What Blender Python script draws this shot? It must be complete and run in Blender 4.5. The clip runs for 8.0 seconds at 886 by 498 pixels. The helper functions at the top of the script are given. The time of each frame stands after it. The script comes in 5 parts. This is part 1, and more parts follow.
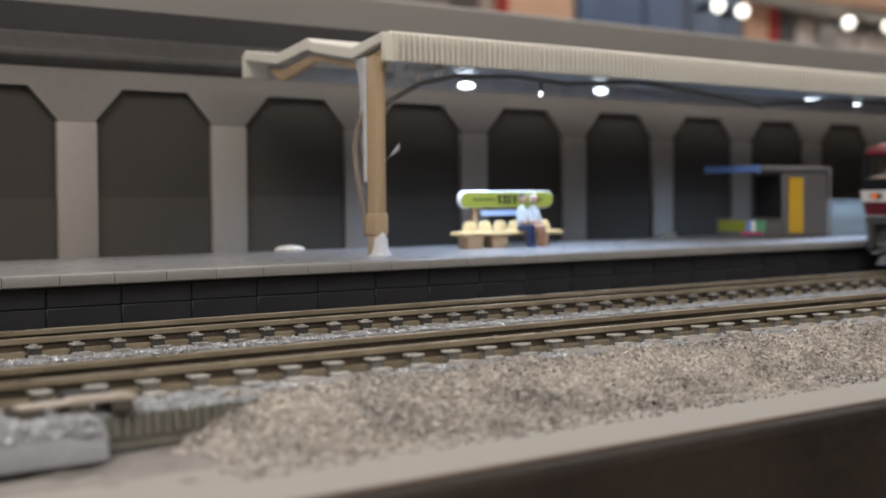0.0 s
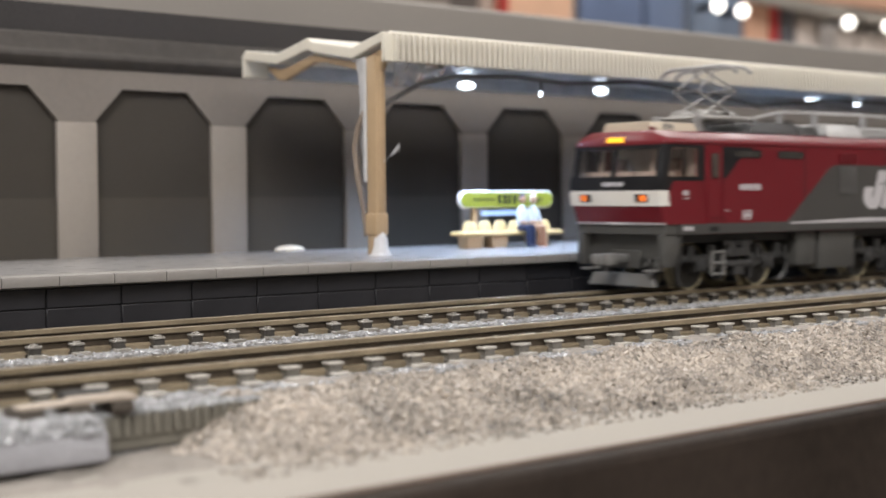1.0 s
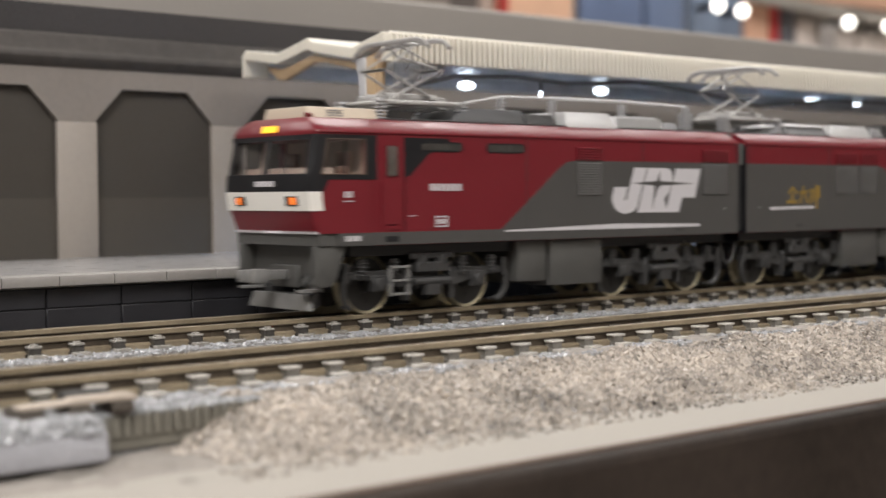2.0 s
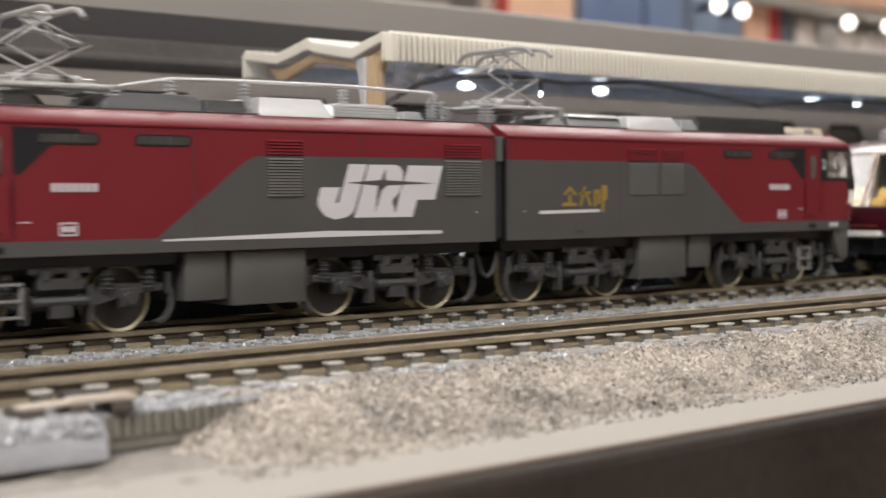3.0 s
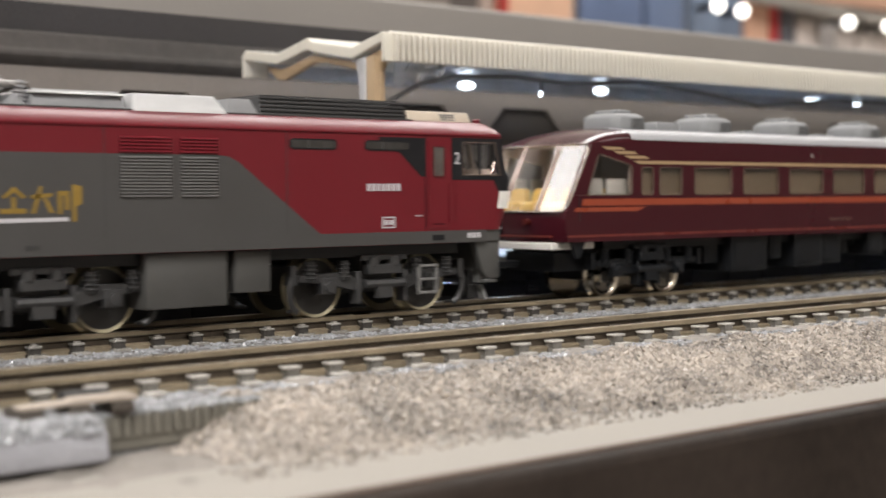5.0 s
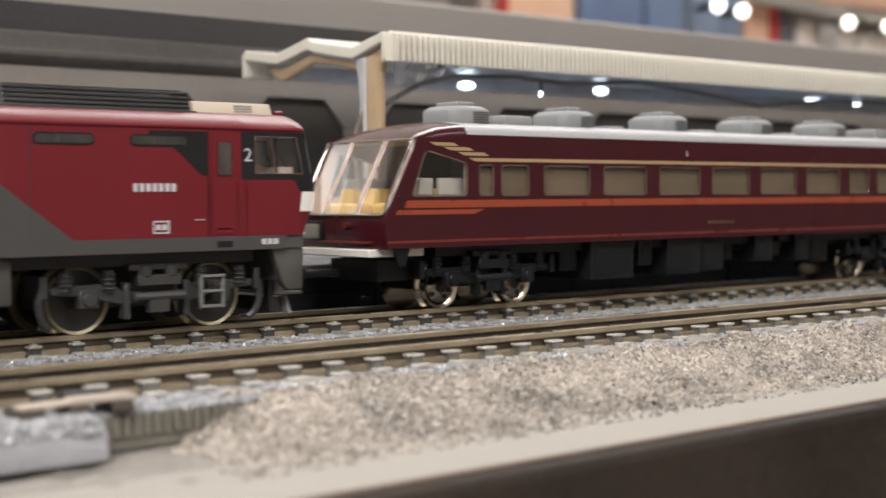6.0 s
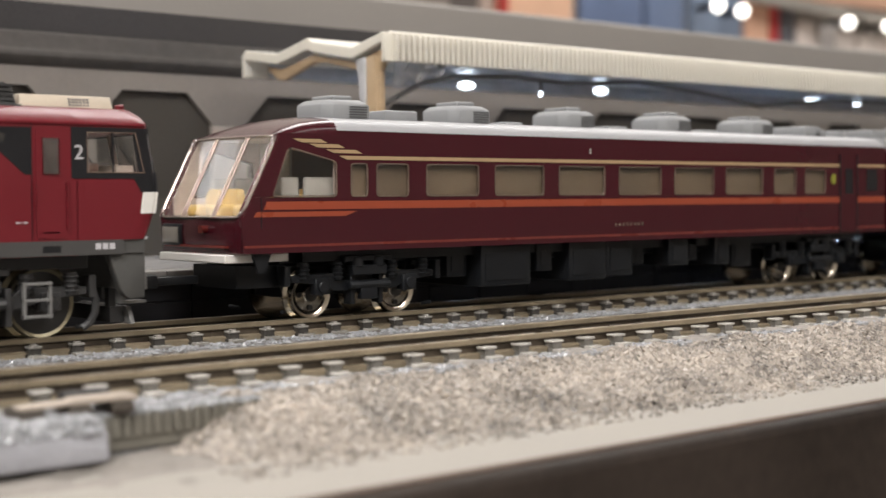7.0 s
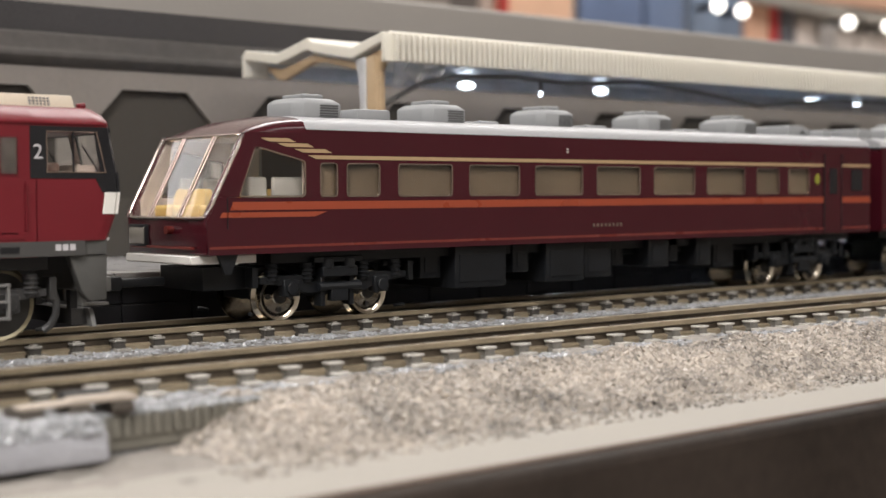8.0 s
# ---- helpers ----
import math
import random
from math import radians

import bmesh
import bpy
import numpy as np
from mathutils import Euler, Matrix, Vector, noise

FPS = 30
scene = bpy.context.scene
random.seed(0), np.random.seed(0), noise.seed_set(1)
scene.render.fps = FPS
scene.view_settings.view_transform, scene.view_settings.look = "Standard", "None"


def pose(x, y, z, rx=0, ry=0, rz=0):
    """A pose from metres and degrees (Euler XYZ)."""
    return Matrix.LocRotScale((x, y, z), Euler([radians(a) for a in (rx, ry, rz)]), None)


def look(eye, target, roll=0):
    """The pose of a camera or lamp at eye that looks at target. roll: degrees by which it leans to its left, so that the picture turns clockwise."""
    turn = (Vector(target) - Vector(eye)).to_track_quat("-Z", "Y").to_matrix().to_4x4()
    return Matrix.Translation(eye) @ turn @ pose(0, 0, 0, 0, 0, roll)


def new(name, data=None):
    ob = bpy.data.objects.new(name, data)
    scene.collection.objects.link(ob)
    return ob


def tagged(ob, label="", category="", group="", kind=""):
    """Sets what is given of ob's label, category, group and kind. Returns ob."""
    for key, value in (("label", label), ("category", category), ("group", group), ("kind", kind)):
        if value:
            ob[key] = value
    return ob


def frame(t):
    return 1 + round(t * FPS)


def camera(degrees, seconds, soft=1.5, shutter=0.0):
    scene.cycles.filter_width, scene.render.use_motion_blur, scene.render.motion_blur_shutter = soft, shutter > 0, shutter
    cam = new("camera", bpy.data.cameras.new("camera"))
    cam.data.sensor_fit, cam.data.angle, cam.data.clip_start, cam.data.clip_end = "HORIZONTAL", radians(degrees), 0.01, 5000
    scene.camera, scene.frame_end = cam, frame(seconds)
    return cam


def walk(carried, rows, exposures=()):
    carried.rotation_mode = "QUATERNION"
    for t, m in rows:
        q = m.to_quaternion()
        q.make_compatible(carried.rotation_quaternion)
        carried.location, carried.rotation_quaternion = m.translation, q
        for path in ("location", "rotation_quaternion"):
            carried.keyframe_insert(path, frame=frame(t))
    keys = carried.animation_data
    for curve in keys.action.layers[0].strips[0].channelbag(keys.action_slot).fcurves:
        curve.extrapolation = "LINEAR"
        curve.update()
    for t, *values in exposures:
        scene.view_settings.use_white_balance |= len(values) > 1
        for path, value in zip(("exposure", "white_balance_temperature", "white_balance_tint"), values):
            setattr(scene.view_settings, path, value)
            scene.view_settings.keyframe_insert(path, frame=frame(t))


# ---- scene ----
MM = 0.001
cam = camera(35.12, 8.0, soft=1.5, shutter=0.5)
EYE = Vector((0.0, -0.14185, 0.01486))
AIM = EYE + Vector((0.64226, 0.76557, -0.03799))
walk(cam, [(0.0, look(EYE, AIM, -0.344)), (8.0, look(EYE, AIM, -0.344))],
     exposures=[(0.0, -0.8), (0.2, -0.32), (0.5, -0.25), (1.5, -0.24), (3.0, -0.16), (8.0, -0.14)])
cam.data.dof.use_dof = True
cam.data.dof.focus_distance = 0.168
cam.data.dof.aperture_fstop = 37.0

# ---- light: unseen ceiling fittings of the room, and an added low lamp ----
world = bpy.data.worlds.new("world")
scene.world = world
world.use_nodes = True
world.node_tree.nodes["Background"].inputs[0].default_value = (1.0, 0.97, 0.94, 1)
world.node_tree.nodes["Background"].inputs[1].default_value = 0.25


def unseen_room_lamp(x, y, w, h, power, col=(1.0, 0.975, 0.955), z=1.78):
    data = bpy.data.lights.new("unseen_room_lamp", "AREA")
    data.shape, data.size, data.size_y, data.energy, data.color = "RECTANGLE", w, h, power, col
    ob = new("unseen_room_lamp", data)
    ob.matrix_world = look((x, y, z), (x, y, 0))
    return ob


unseen_room_lamp(-0.5, -0.5, 0.7, 0.4, 17.5, z=0.75)     # added unseen lamp beside the camera, brightens the near left
unseen_room_lamp(1.6, -1.1, 1.2, 0.5, 9)
unseen_room_lamp(0.7, -2.2, 1.2, 0.5, 28)
unseen_room_lamp(-0.9, 1.5, 1.4, 0.8, 38)
unseen_room_lamp(2.0, 1.25, 2.6, 0.7, 58)

# a bright shop window on the far wall, beside the view
window = bpy.data.lights.new("window_light", "AREA")
window.shape, window.size, window.size_y, window.energy, window.color = "RECTANGLE", 1.1, 0.8, 4, (0.95, 0.97, 1.0)
new("window_light", window).matrix_world = look((-0.75, 2.07, 0.8), (-0.75, 0, 0.6))


# ---- materials ----
def mat(name, col, rough=0.5, metal=0.0, var=0.12, size=4.0, bump=0.0, grain=0.4, coat=0.0, rnd=0.0, spec=0.5):
    """A paint, plastic or stone; size and grain are the width in mm of the stains and of the relief."""
    m = bpy.data.materials.new(name)
    m.use_nodes = True
    nt = m.node_tree
    b = nt.nodes["Principled BSDF"]
    b.inputs["Metallic"].default_value = metal
    b.inputs["Coat Weight"].default_value = coat
    b.inputs["Coat Roughness"].default_value = 0.08
    b.inputs["Specular IOR Level"].default_value = spec
    tc = nt.nodes.new("ShaderNodeTexCoord")

    def noise_node(mm, detail):
        n = nt.nodes.new("ShaderNodeTexNoise")
        n.inputs["Scale"].default_value = 1000.0 / mm
        n.inputs["Detail"].default_value = detail
        nt.links.new(tc.outputs["Object"], n.inputs["Vector"])
        return n

    big, fine = noise_node(size, 3.0), noise_node(grain, 2.0)
    add = nt.nodes.new("ShaderNodeMath")
    add.operation = "MULTIPLY_ADD"
    nt.links.new(fine.outputs[0], add.inputs[0])
    add.inputs[1].default_value = 0.5
    nt.links.new(big.outputs[0], add.inputs[2])
    last = add
    if rnd:
        info = nt.nodes.new("ShaderNodeObjectInfo")
        geo = nt.nodes.new("ShaderNodeNewGeometry")
        two = nt.nodes.new("ShaderNodeMath")
        two.operation = "ADD"
        nt.links.new(info.outputs["Random"], two.inputs[0])
        nt.links.new(geo.outputs["Random Per Island"], two.inputs[1])
        last = nt.nodes.new("ShaderNodeMath")
        last.operation = "MULTIPLY_ADD"
        nt.links.new(two.outputs[0], last.inputs[0])
        last.inputs[1].default_value = rnd
        nt.links.new(add.outputs[0], last.inputs[2])
    ramp = nt.nodes.new("ShaderNodeMapRange")
    ramp.inputs["From Min"].default_value = 0.35 + 0.5 * rnd
    ramp.inputs["From Max"].default_value = 1.15 + 1.2 * rnd
    ramp.inputs["To Min"].default_value = 1 - var
    ramp.inputs["To Max"].default_value = 1 + var
    nt.links.new(last.outputs[0], ramp.inputs[0])
    mul = nt.nodes.new("ShaderNodeVectorMath")
    mul.operation = "SCALE"
    mul.inputs[0].default_value = col
    nt.links.new(ramp.outputs[0], mul.inputs["Scale"])
    nt.links.new(mul.outputs[0], b.inputs["Base Color"])
    rr = nt.nodes.new("ShaderNodeMapRange")
    rr.inputs["From Min"].default_value, rr.inputs["From Max"].default_value = 0.3, 0.7
    rr.inputs["To Min"].default_value, rr.inputs["To Max"].default_value = rough * 0.85, min(1, rough * 1.15)
    nt.links.new(big.outputs[0], rr.inputs[0])
    nt.links.new(rr.outputs[0], b.inputs["Roughness"])
    if bump:
        bn = nt.nodes.new("ShaderNodeBump")
        bn.inputs["Distance"].default_value = bump * MM
        nt.links.new(fine.outputs[0], bn.inputs["Height"])
        nt.links.new(bn.outputs[0], b.inputs["Normal"])
    return m


def glow(name, col, power):
    m = bpy.data.materials.new(name)
    m.use_nodes = True
    b = m.node_tree.nodes["Principled BSDF"]
    b.inputs["Base Color"].default_value = (*col, 1)
    b.inputs["Emission Color"].default_value = (*col, 1)
    b.inputs["Emission Strength"].default_value = power
    return m


def glass(name, col=(0.95, 0.95, 0.95), rough=0.02):
    m = bpy.data.materials.new(name)
    m.use_nodes = True
    b = m.node_tree.nodes["Principled BSDF"]
    b.inputs["Base Color"].default_value = (*col, 1)
    b.inputs["Transmission Weight"].default_value = 1.0
    b.inputs["Roughness"].default_value = rough
    b.inputs["IOR"].default_value = 1.45
    return m


RED = mat("red_paint", (0.152, 0.0105, 0.0175), 0.36, var=0.06, size=9, bump=0.004, grain=0.25, spec=0.4)
DKGREY = mat("dark_grey_paint", (0.064, 0.0615, 0.0595), 0.45, var=0.07, size=7, bump=0.004, grain=0.25)
UNDER = mat("underframe_grey_plastic", (0.042, 0.041, 0.041), 0.45, var=0.18, size=3, bump=0.02, grain=0.4)
SKIRT = mat("skirt_grey_plastic", (0.075, 0.073, 0.069), 0.5, var=0.1, size=4, bump=0.01)
BLACK = mat("black_plastic", (0.012, 0.012, 0.014), 0.32, var=0.2, spec=0.35)
WHITE = mat("white_paint", (0.78, 0.75, 0.70), 0.45, var=0.05)
LOGO = mat("pale_grey_print", (0.56, 0.54, 0.56), 0.5, var=0.04)
GOLD = mat("gold_print", (0.27, 0.17, 0.03), 0.45, var=0.2, size=1.0)
SILVER = mat("silver_plastic", (0.58, 0.58, 0.58), 0.35, 0.15, var=0.08, bump=0.01)
SLATE = mat("slate_grey_plastic", (0.085, 0.085, 0.088), 0.5, var=0.12, size=5, bump=0.01)
ROOFGREY = mat("roof_grey_plastic", (0.24, 0.24, 0.245), 0.55, var=0.08, bump=0.008)
CREAM = mat("cream_plastic", (0.55, 0.47, 0.37), 0.5, var=0.06, bump=0.01)
STEEL = mat("worn_wheel_steel", (0.36, 0.32, 0.22), 0.42, 0.7, var=0.12, size=1.5)
# rail light and shade held in colour: foot paler, brown web darker
RAILFOOT = mat("tan_rail_foot", (0.31, 0.255, 0.175), 0.36, 0.35, var=0.35, size=5)
RAILSIDE = mat("brown_web_shade", (0.090, 0.070, 0.050), 0.38, 0.25, var=0.6, size=7, bump=0.04, grain=0.6)
RAILTOP = mat("nickel_rail", (0.50, 0.43, 0.33), 0.3, 0.85, var=0.3, size=6, bump=0.02, grain=0.6)
SLEEPER = mat("sleeper_plastic", (0.075, 0.062, 0.05), 0.6, var=0.25, size=2, bump=0.03, rnd=0.15)
# pale tops hold the ceiling sheen of plain grey fasteners, brighter on near track
CLIPTOP = mat("fastener_pale_sheen", (0.29, 0.275, 0.25), 0.14, var=0.5, size=0.6, bump=0.12, grain=0.5, rnd=0.4, spec=0.8)
CLIPNEAR = mat("fastener_near_sheen", (0.50, 0.475, 0.435), 0.18, var=0.35, size=0.7, bump=0.1, grain=0.5, rnd=0.3, spec=0.8)
BLOCKGREY = mat("pale_grey_block", (0.36, 0.36, 0.385), 0.35, var=0.2, size=5, bump=0.05, grain=0.6)
CLIPBASE = mat("fastener_grey_plastic", (0.15, 0.14, 0.125), 0.2, var=0.4, size=0.8, bump=0.08, grain=0.5, rnd=0.3, spec=0.7)
SLOTGLASS = mat("grey_slot_glass", (0.042, 0.039, 0.036), 0.08, var=0.5, size=2.5, spec=0.7)
CLIP = mat("rail_fastener_plastic", (0.055, 0.05, 0.045), 0.16, var=0.3, size=0.8, bump=0.08, grain=0.5, rnd=0.2, spec=0.7)
STONE = mat("grey_ballast", (0.29, 0.295, 0.305), 0.10, var=0.6, size=0.8, bump=0.03, grain=0.2, rnd=0.5, spec=0.9)
GRAVEL = mat("beige_gravel", (0.355, 0.31, 0.265), 0.4, var=0.85, size=12, bump=0.05, grain=0.2, rnd=0.6, spec=0.7)
BED = mat("gravel_bed", (0.27, 0.245, 0.22), 0.9, var=0.4, size=6.0, bump=0.25, grain=0.5)
ROADBED = mat("roadbed_grey", (0.165, 0.16, 0.16), 0.4, var=0.5, size=0.8, bump=0.25, grain=0.5)
PLINTH = mat("plinth_beige_paint", (0.34, 0.315, 0.28), 0.75, var=0.1, size=12, bump=0.03, grain=0.5)
FRONTWOOD = mat("dark_stained_board", (0.028, 0.0205, 0.016), 0.6, var=0.6, size=26, bump=0.04, grain=1.5, spec=0.22)
CONCRETE = mat("viaduct_concrete_plastic", (0.225, 0.20, 0.18), 0.7, var=0.12, size=18, bump=0.02, grain=0.8)
CHECKRAIL = mat("tan_rail_bar", (0.50, 0.43, 0.36), 0.5, var=0.2, size=3, bump=0.02)
EDGEWOOD = mat("raw_wood_edge", (0.10, 0.064, 0.045), 0.6, var=0.5, size=18)
RIBBED = mat("ribbed_olive_plastic", (0.17, 0.158, 0.13), 0.6, var=0.25, size=2)
# paler copy of the wall concrete, carries the light on the lower pillars
PILLAR = mat("lit_pillar_plastic", (0.34, 0.303, 0.268), 0.7, var=0.1, size=14, bump=0.02, grain=0.8)
# recess shade held in dark colours; the backs stand barely behind the wall
RECESS = mat("arch_recess_shade", (0.052, 0.045, 0.037), 0.8, var=0.15, size=12)
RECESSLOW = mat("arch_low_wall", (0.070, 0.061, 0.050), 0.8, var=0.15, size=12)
PARAPET = mat("parapet_dark_grey", (0.038, 0.035, 0.036), 0.75, var=0.45, size=30, bump=0.02)
PLATTOP = mat("platform_grey_paving", (0.27, 0.262, 0.26), 0.3, var=0.12, size=6, bump=0.02, grain=0.5)
CORNICE = mat("cornice_grey", (0.078, 0.071, 0.066), 0.8, var=0.35, size=14, bump=0.05, grain=2.0)
BOARD = mat("back_board_paint", (0.34, 0.315, 0.29), 0.7, var=0.1, size=60)
COPING = mat("coping_grey_stone", (0.25, 0.235, 0.22), 0.5, var=0.12, size=3, bump=0.02, rnd=0.1)
FACE = mat("platform_face_black", (0.027, 0.0265, 0.030), 0.45, var=0.25, size=5, bump=0.01, rnd=0.1, spec=0.3)
IVORY = mat("ivory_plastic", (0.74, 0.70, 0.61), 0.45, var=0.06, size=8, bump=0.008)
TAN = mat("tan_plastic", (0.46, 0.33, 0.20), 0.4, var=0.1, size=4, bump=0.01)
MAROON = mat("maroon_paint", (0.049, 0.0062, 0.0108), 0.2, var=0.06, size=9, coat=0.2, spec=0.3)
DIMRED = mat("dim_red_line", (0.17, 0.028, 0.02), 0.3, var=0.05)
ORANGE = mat("orange_line", (0.30, 0.056, 0.025), 0.3, var=0.05)
CURTAIN = mat("beige_curtain", (0.098, 0.068, 0.041), 0.6, var=0.4, size=9.0)
SEATYEL = mat("yellow_seat_plastic", (0.45, 0.29, 0.07), 0.5, var=0.1, size=2)
SEATBROWN = mat("brown_seat_plastic", (0.19, 0.11, 0.08), 0.5, var=0.15, size=2)
CABIN = mat("cab_interior_beige", (0.43, 0.35, 0.29), 0.6, var=0.2, size=2)
GLUE = mat("dried_clear_glue", (0.60, 0.60, 0.61), 0.12, var=0.1, size=1.5, bump=0.08, grain=1.2)
WIRE = mat("cable_grey", (0.09, 0.085, 0.08), 0.5)
WIRETAN = mat("cable_taupe", (0.24, 0.19, 0.15), 0.5)
FOIL = mat("foil_strip", (0.46, 0.48, 0.51), 0.4, 0.4, var=0.15, size=3, bump=0.2, grain=3)
GLASS = glass("clear_plastic", (0.97, 0.97, 0.97), 0.02)
FILMGLASS = glass("crinkled_clear_film", (0.93, 0.94, 0.96), 0.22)
SMOKED = glass("smoked_plastic", (0.86, 0.84, 0.8), 0.03)
LED = glow("white_led", (0.80, 0.90, 1.0), 9.0)
AMBER = glow("amber_lamp", (1.0, 0.22, 0.03), 0.75)
SIGNLIT = glow("yellow_lit_sign", (1.0, 0.52, 0.02), 0.95)


# ---- mesh helpers, all in millimetres ----
def bx(bm, x0, x1, y0, y1, z0, z1):
    m = Matrix.LocRotScale(((x0 + x1) / 2, (y0 + y1) / 2, (z0 + z1) / 2), None, (abs(x1 - x0), abs(y1 - y0), abs(z1 - z0)))
    return bmesh.ops.create_cube(bm, size=1.0, matrix=m)["verts"]


def loft(bm, rings, close=True, caps=True):
    rows = [[bm.verts.new(p) for p in r] for r in rings]
    n = len(rows[0])
    for a, b in zip(rows, rows[1:]):
        for i in range(n if close else n - 1):
            j = (i + 1) % n
            bm.faces.new((a[i], a[j], b[j], b[i]))
    if caps and close:
        bm.faces.new(rows[0][::-1])
        bm.faces.new(rows[-1])


def prism(bm, pts, axis, a, b):
    put = {"x": lambda p, t: (t, p[0], p[1]), "y": lambda p, t: (p[0], t, p[1]), "z": lambda p, t: (p[0], p[1], t)}[axis]
    loft(bm, [[put(p, a) for p in pts], [put(p, b) for p in pts]])


def rod(bm, p, q, r, n=8, r2=None):
    p, q = Vector(p), Vector(q)
    d = q - p
    m = Matrix.Translation((p + q) / 2) @ d.to_track_quat("Z", "Y").to_matrix().to_4x4()
    bmesh.ops.create_cone(bm, cap_ends=True, segments=n, radius1=r, radius2=r if r2 is None else r2, depth=d.length, matrix=m)


def chain(bm, pts, r, n=6):
    """One bent tube through the points."""
    pts = [Vector(p) for p in pts]
    rings = []
    for i, p in enumerate(pts):
        d = (pts[min(i + 1, len(pts) - 1)] - pts[max(i - 1, 0)]).normalized()
        a = d.cross(Vector((0.31, 0.52, 0.79))).normalized()
        b = d.cross(a)
        rings.append([p + r * (a * math.cos(2 * math.pi * k / n) + b * math.sin(2 * math.pi * k / n)) for k in range(n)])
    loft(bm, rings)


def ball(bm, c, rx, ry, rz, u=12, v=8):
    bmesh.ops.create_uvsphere(bm, u_segments=u, v_segments=v, radius=1.0, matrix=Matrix.LocRotScale(c, None, (rx, ry, rz)))


def soften(bm, w, seg=2, angle=30):
    bm.normal_update()
    es = [e for e in bm.edges if len(e.link_faces) == 2 and e.calc_face_angle(0) > radians(angle)]
    bmesh.ops.bevel(bm, geom=es, offset=w, segments=seg, affect="EDGES", profile=0.5)


def rounded(pts, r, n=4):
    """The corners of a flat outline rounded; gives (point, corner it came from)."""
    out = []
    for k, c in enumerate(pts):
        p, c, q = Vector(pts[k - 1]), Vector(c), Vector(pts[(k + 1) % len(pts)])
        a, b = c + (p - c).normalized() * r, c + (q - c).normalized() * r
        for i in range(n + 1):
            t = i / n
            out.append(((1 - t) ** 2 * a + 2 * t * (1 - t) * c + t * t * b, c))
    return out


def collar(bm, loop_a, loop_b, y0, y1):
    """A flat ring of the thickness y0 to y1 between two outlines of as many points."""
    for k in range(len(loop_a)):
        j = (k + 1) % len(loop_a)
        prism(bm, [loop_a[k], loop_a[j], loop_b[j], loop_b[k]], "y", y0, y1)


def to_mesh(name, bm, material):
    bmesh.ops.recalc_face_normals(bm, faces=bm.faces)
    for f in bm.faces:
        f.smooth = True
    for e in bm.edges:
        e.smooth = len(e.link_faces) == 2 and e.calc_face_angle(0) < radians(38)
    bmesh.ops.scale(bm, vec=(MM, MM, MM), verts=bm.verts)
    me = bpy.data.meshes.new(name)
    bm.to_mesh(me)
    bm.free()
    me.materials.append(material)
    return me


def part(name, bm, material, parent=None, label="", at=None):
    ob = new(name, to_mesh(name, bm, material))
    ob.parent = parent
    if at:
        ob.location = Vector(at) * MM
    return tagged(ob, label)


def piece(name, me, parent, at):
    ob = new(name, me)
    ob.parent = parent
    ob.location = Vector(at) * MM
    return ob


def thing(name, at, label, category, group=""):
    ob = new(name)
    ob.empty_display_size = 0.005
    ob.location = Vector(at) * MM
    return tagged(ob, label, category, group)


def setting(name, bm, material, label="", at=None, kind="structure"):
    return tagged(part(name, bm, material, None, label, at), label, kind=kind)


def B():
    return bmesh.new()


def stones(name, material, count, area, size, height, seed, parent=None, kind="stuff", label=""):
    """Loose stones: flattened octahedra scattered over area (x0, x1, y0, y1); height(x, y) is the bed."""
    rng = np.random.default_rng(seed)
    x = rng.uniform(area[0], area[1], count)
    y = rng.uniform(area[2], area[3], count)
    r = rng.uniform(0.6, 1.25, count) * size / 2
    base = np.array([(1, 0, 0), (0, 1, 0), (-1, 0, 0), (0, -1, 0), (0, 0, 0.8), (0, 0, -0.8)], float)
    tri = np.array([(0, 1, 4), (1, 2, 4), (2, 3, 4), (3, 0, 4), (1, 0, 5), (2, 1, 5), (3, 2, 5), (0, 3, 5)])
    v = base[None] * r[:, None, None] * rng.uniform(0.65, 1.35, (count, 6, 3))
    v += rng.normal(0, 0.12, (count, 6, 3)) * r[:, None, None]
    a, b = rng.uniform(0, 2 * np.pi, count), rng.uniform(-0.7, 0.7, count)
    ca, sa, cb, sb = np.cos(a)[:, None], np.sin(a)[:, None], np.cos(b)[:, None], np.sin(b)[:, None]
    vx, vy, vz = v[..., 0], v[..., 1], v[..., 2]
    vy, vz = vy * cb - vz * sb, vy * sb + vz * cb
    vx, vy = vx * ca - vy * sa, vx * sa + vy * ca
    z = height(x, y)
    pts = np.stack([vx + x[:, None], vy + y[:, None], vz + z[:, None]], -1).reshape(-1, 3) * MM
    faces = (tri[None] + 6 * np.arange(count)[:, None, None]).reshape(-1, 3)
    me = bpy.data.meshes.new(name)
    me.from_pydata(pts.tolist(), [], faces.tolist())
    me.materials.append(material)
    ob = new(name, me)
    ob.parent = parent
    return tagged(ob, label, kind=kind)


# ---- how far the train still has to go, in mm, before its place at 3.5 s ----
STEPS = [(0.0, 212.5), (0.5, 171.1), (1.0, 133.1), (1.5, 100.4), (2.15, 62.5), (2.8, 28.9), (3.0, 20.1), (3.5, 0.0), (4.0, -20.4),
         (4.5, -41.2), (4.7, -48.8), (5.2, -66.6), (5.8, -85.6), (6.0, -91.1), (6.5, -103.5), (7.0, -111.8), (7.5, -116.3), (8.0, -116.3)]


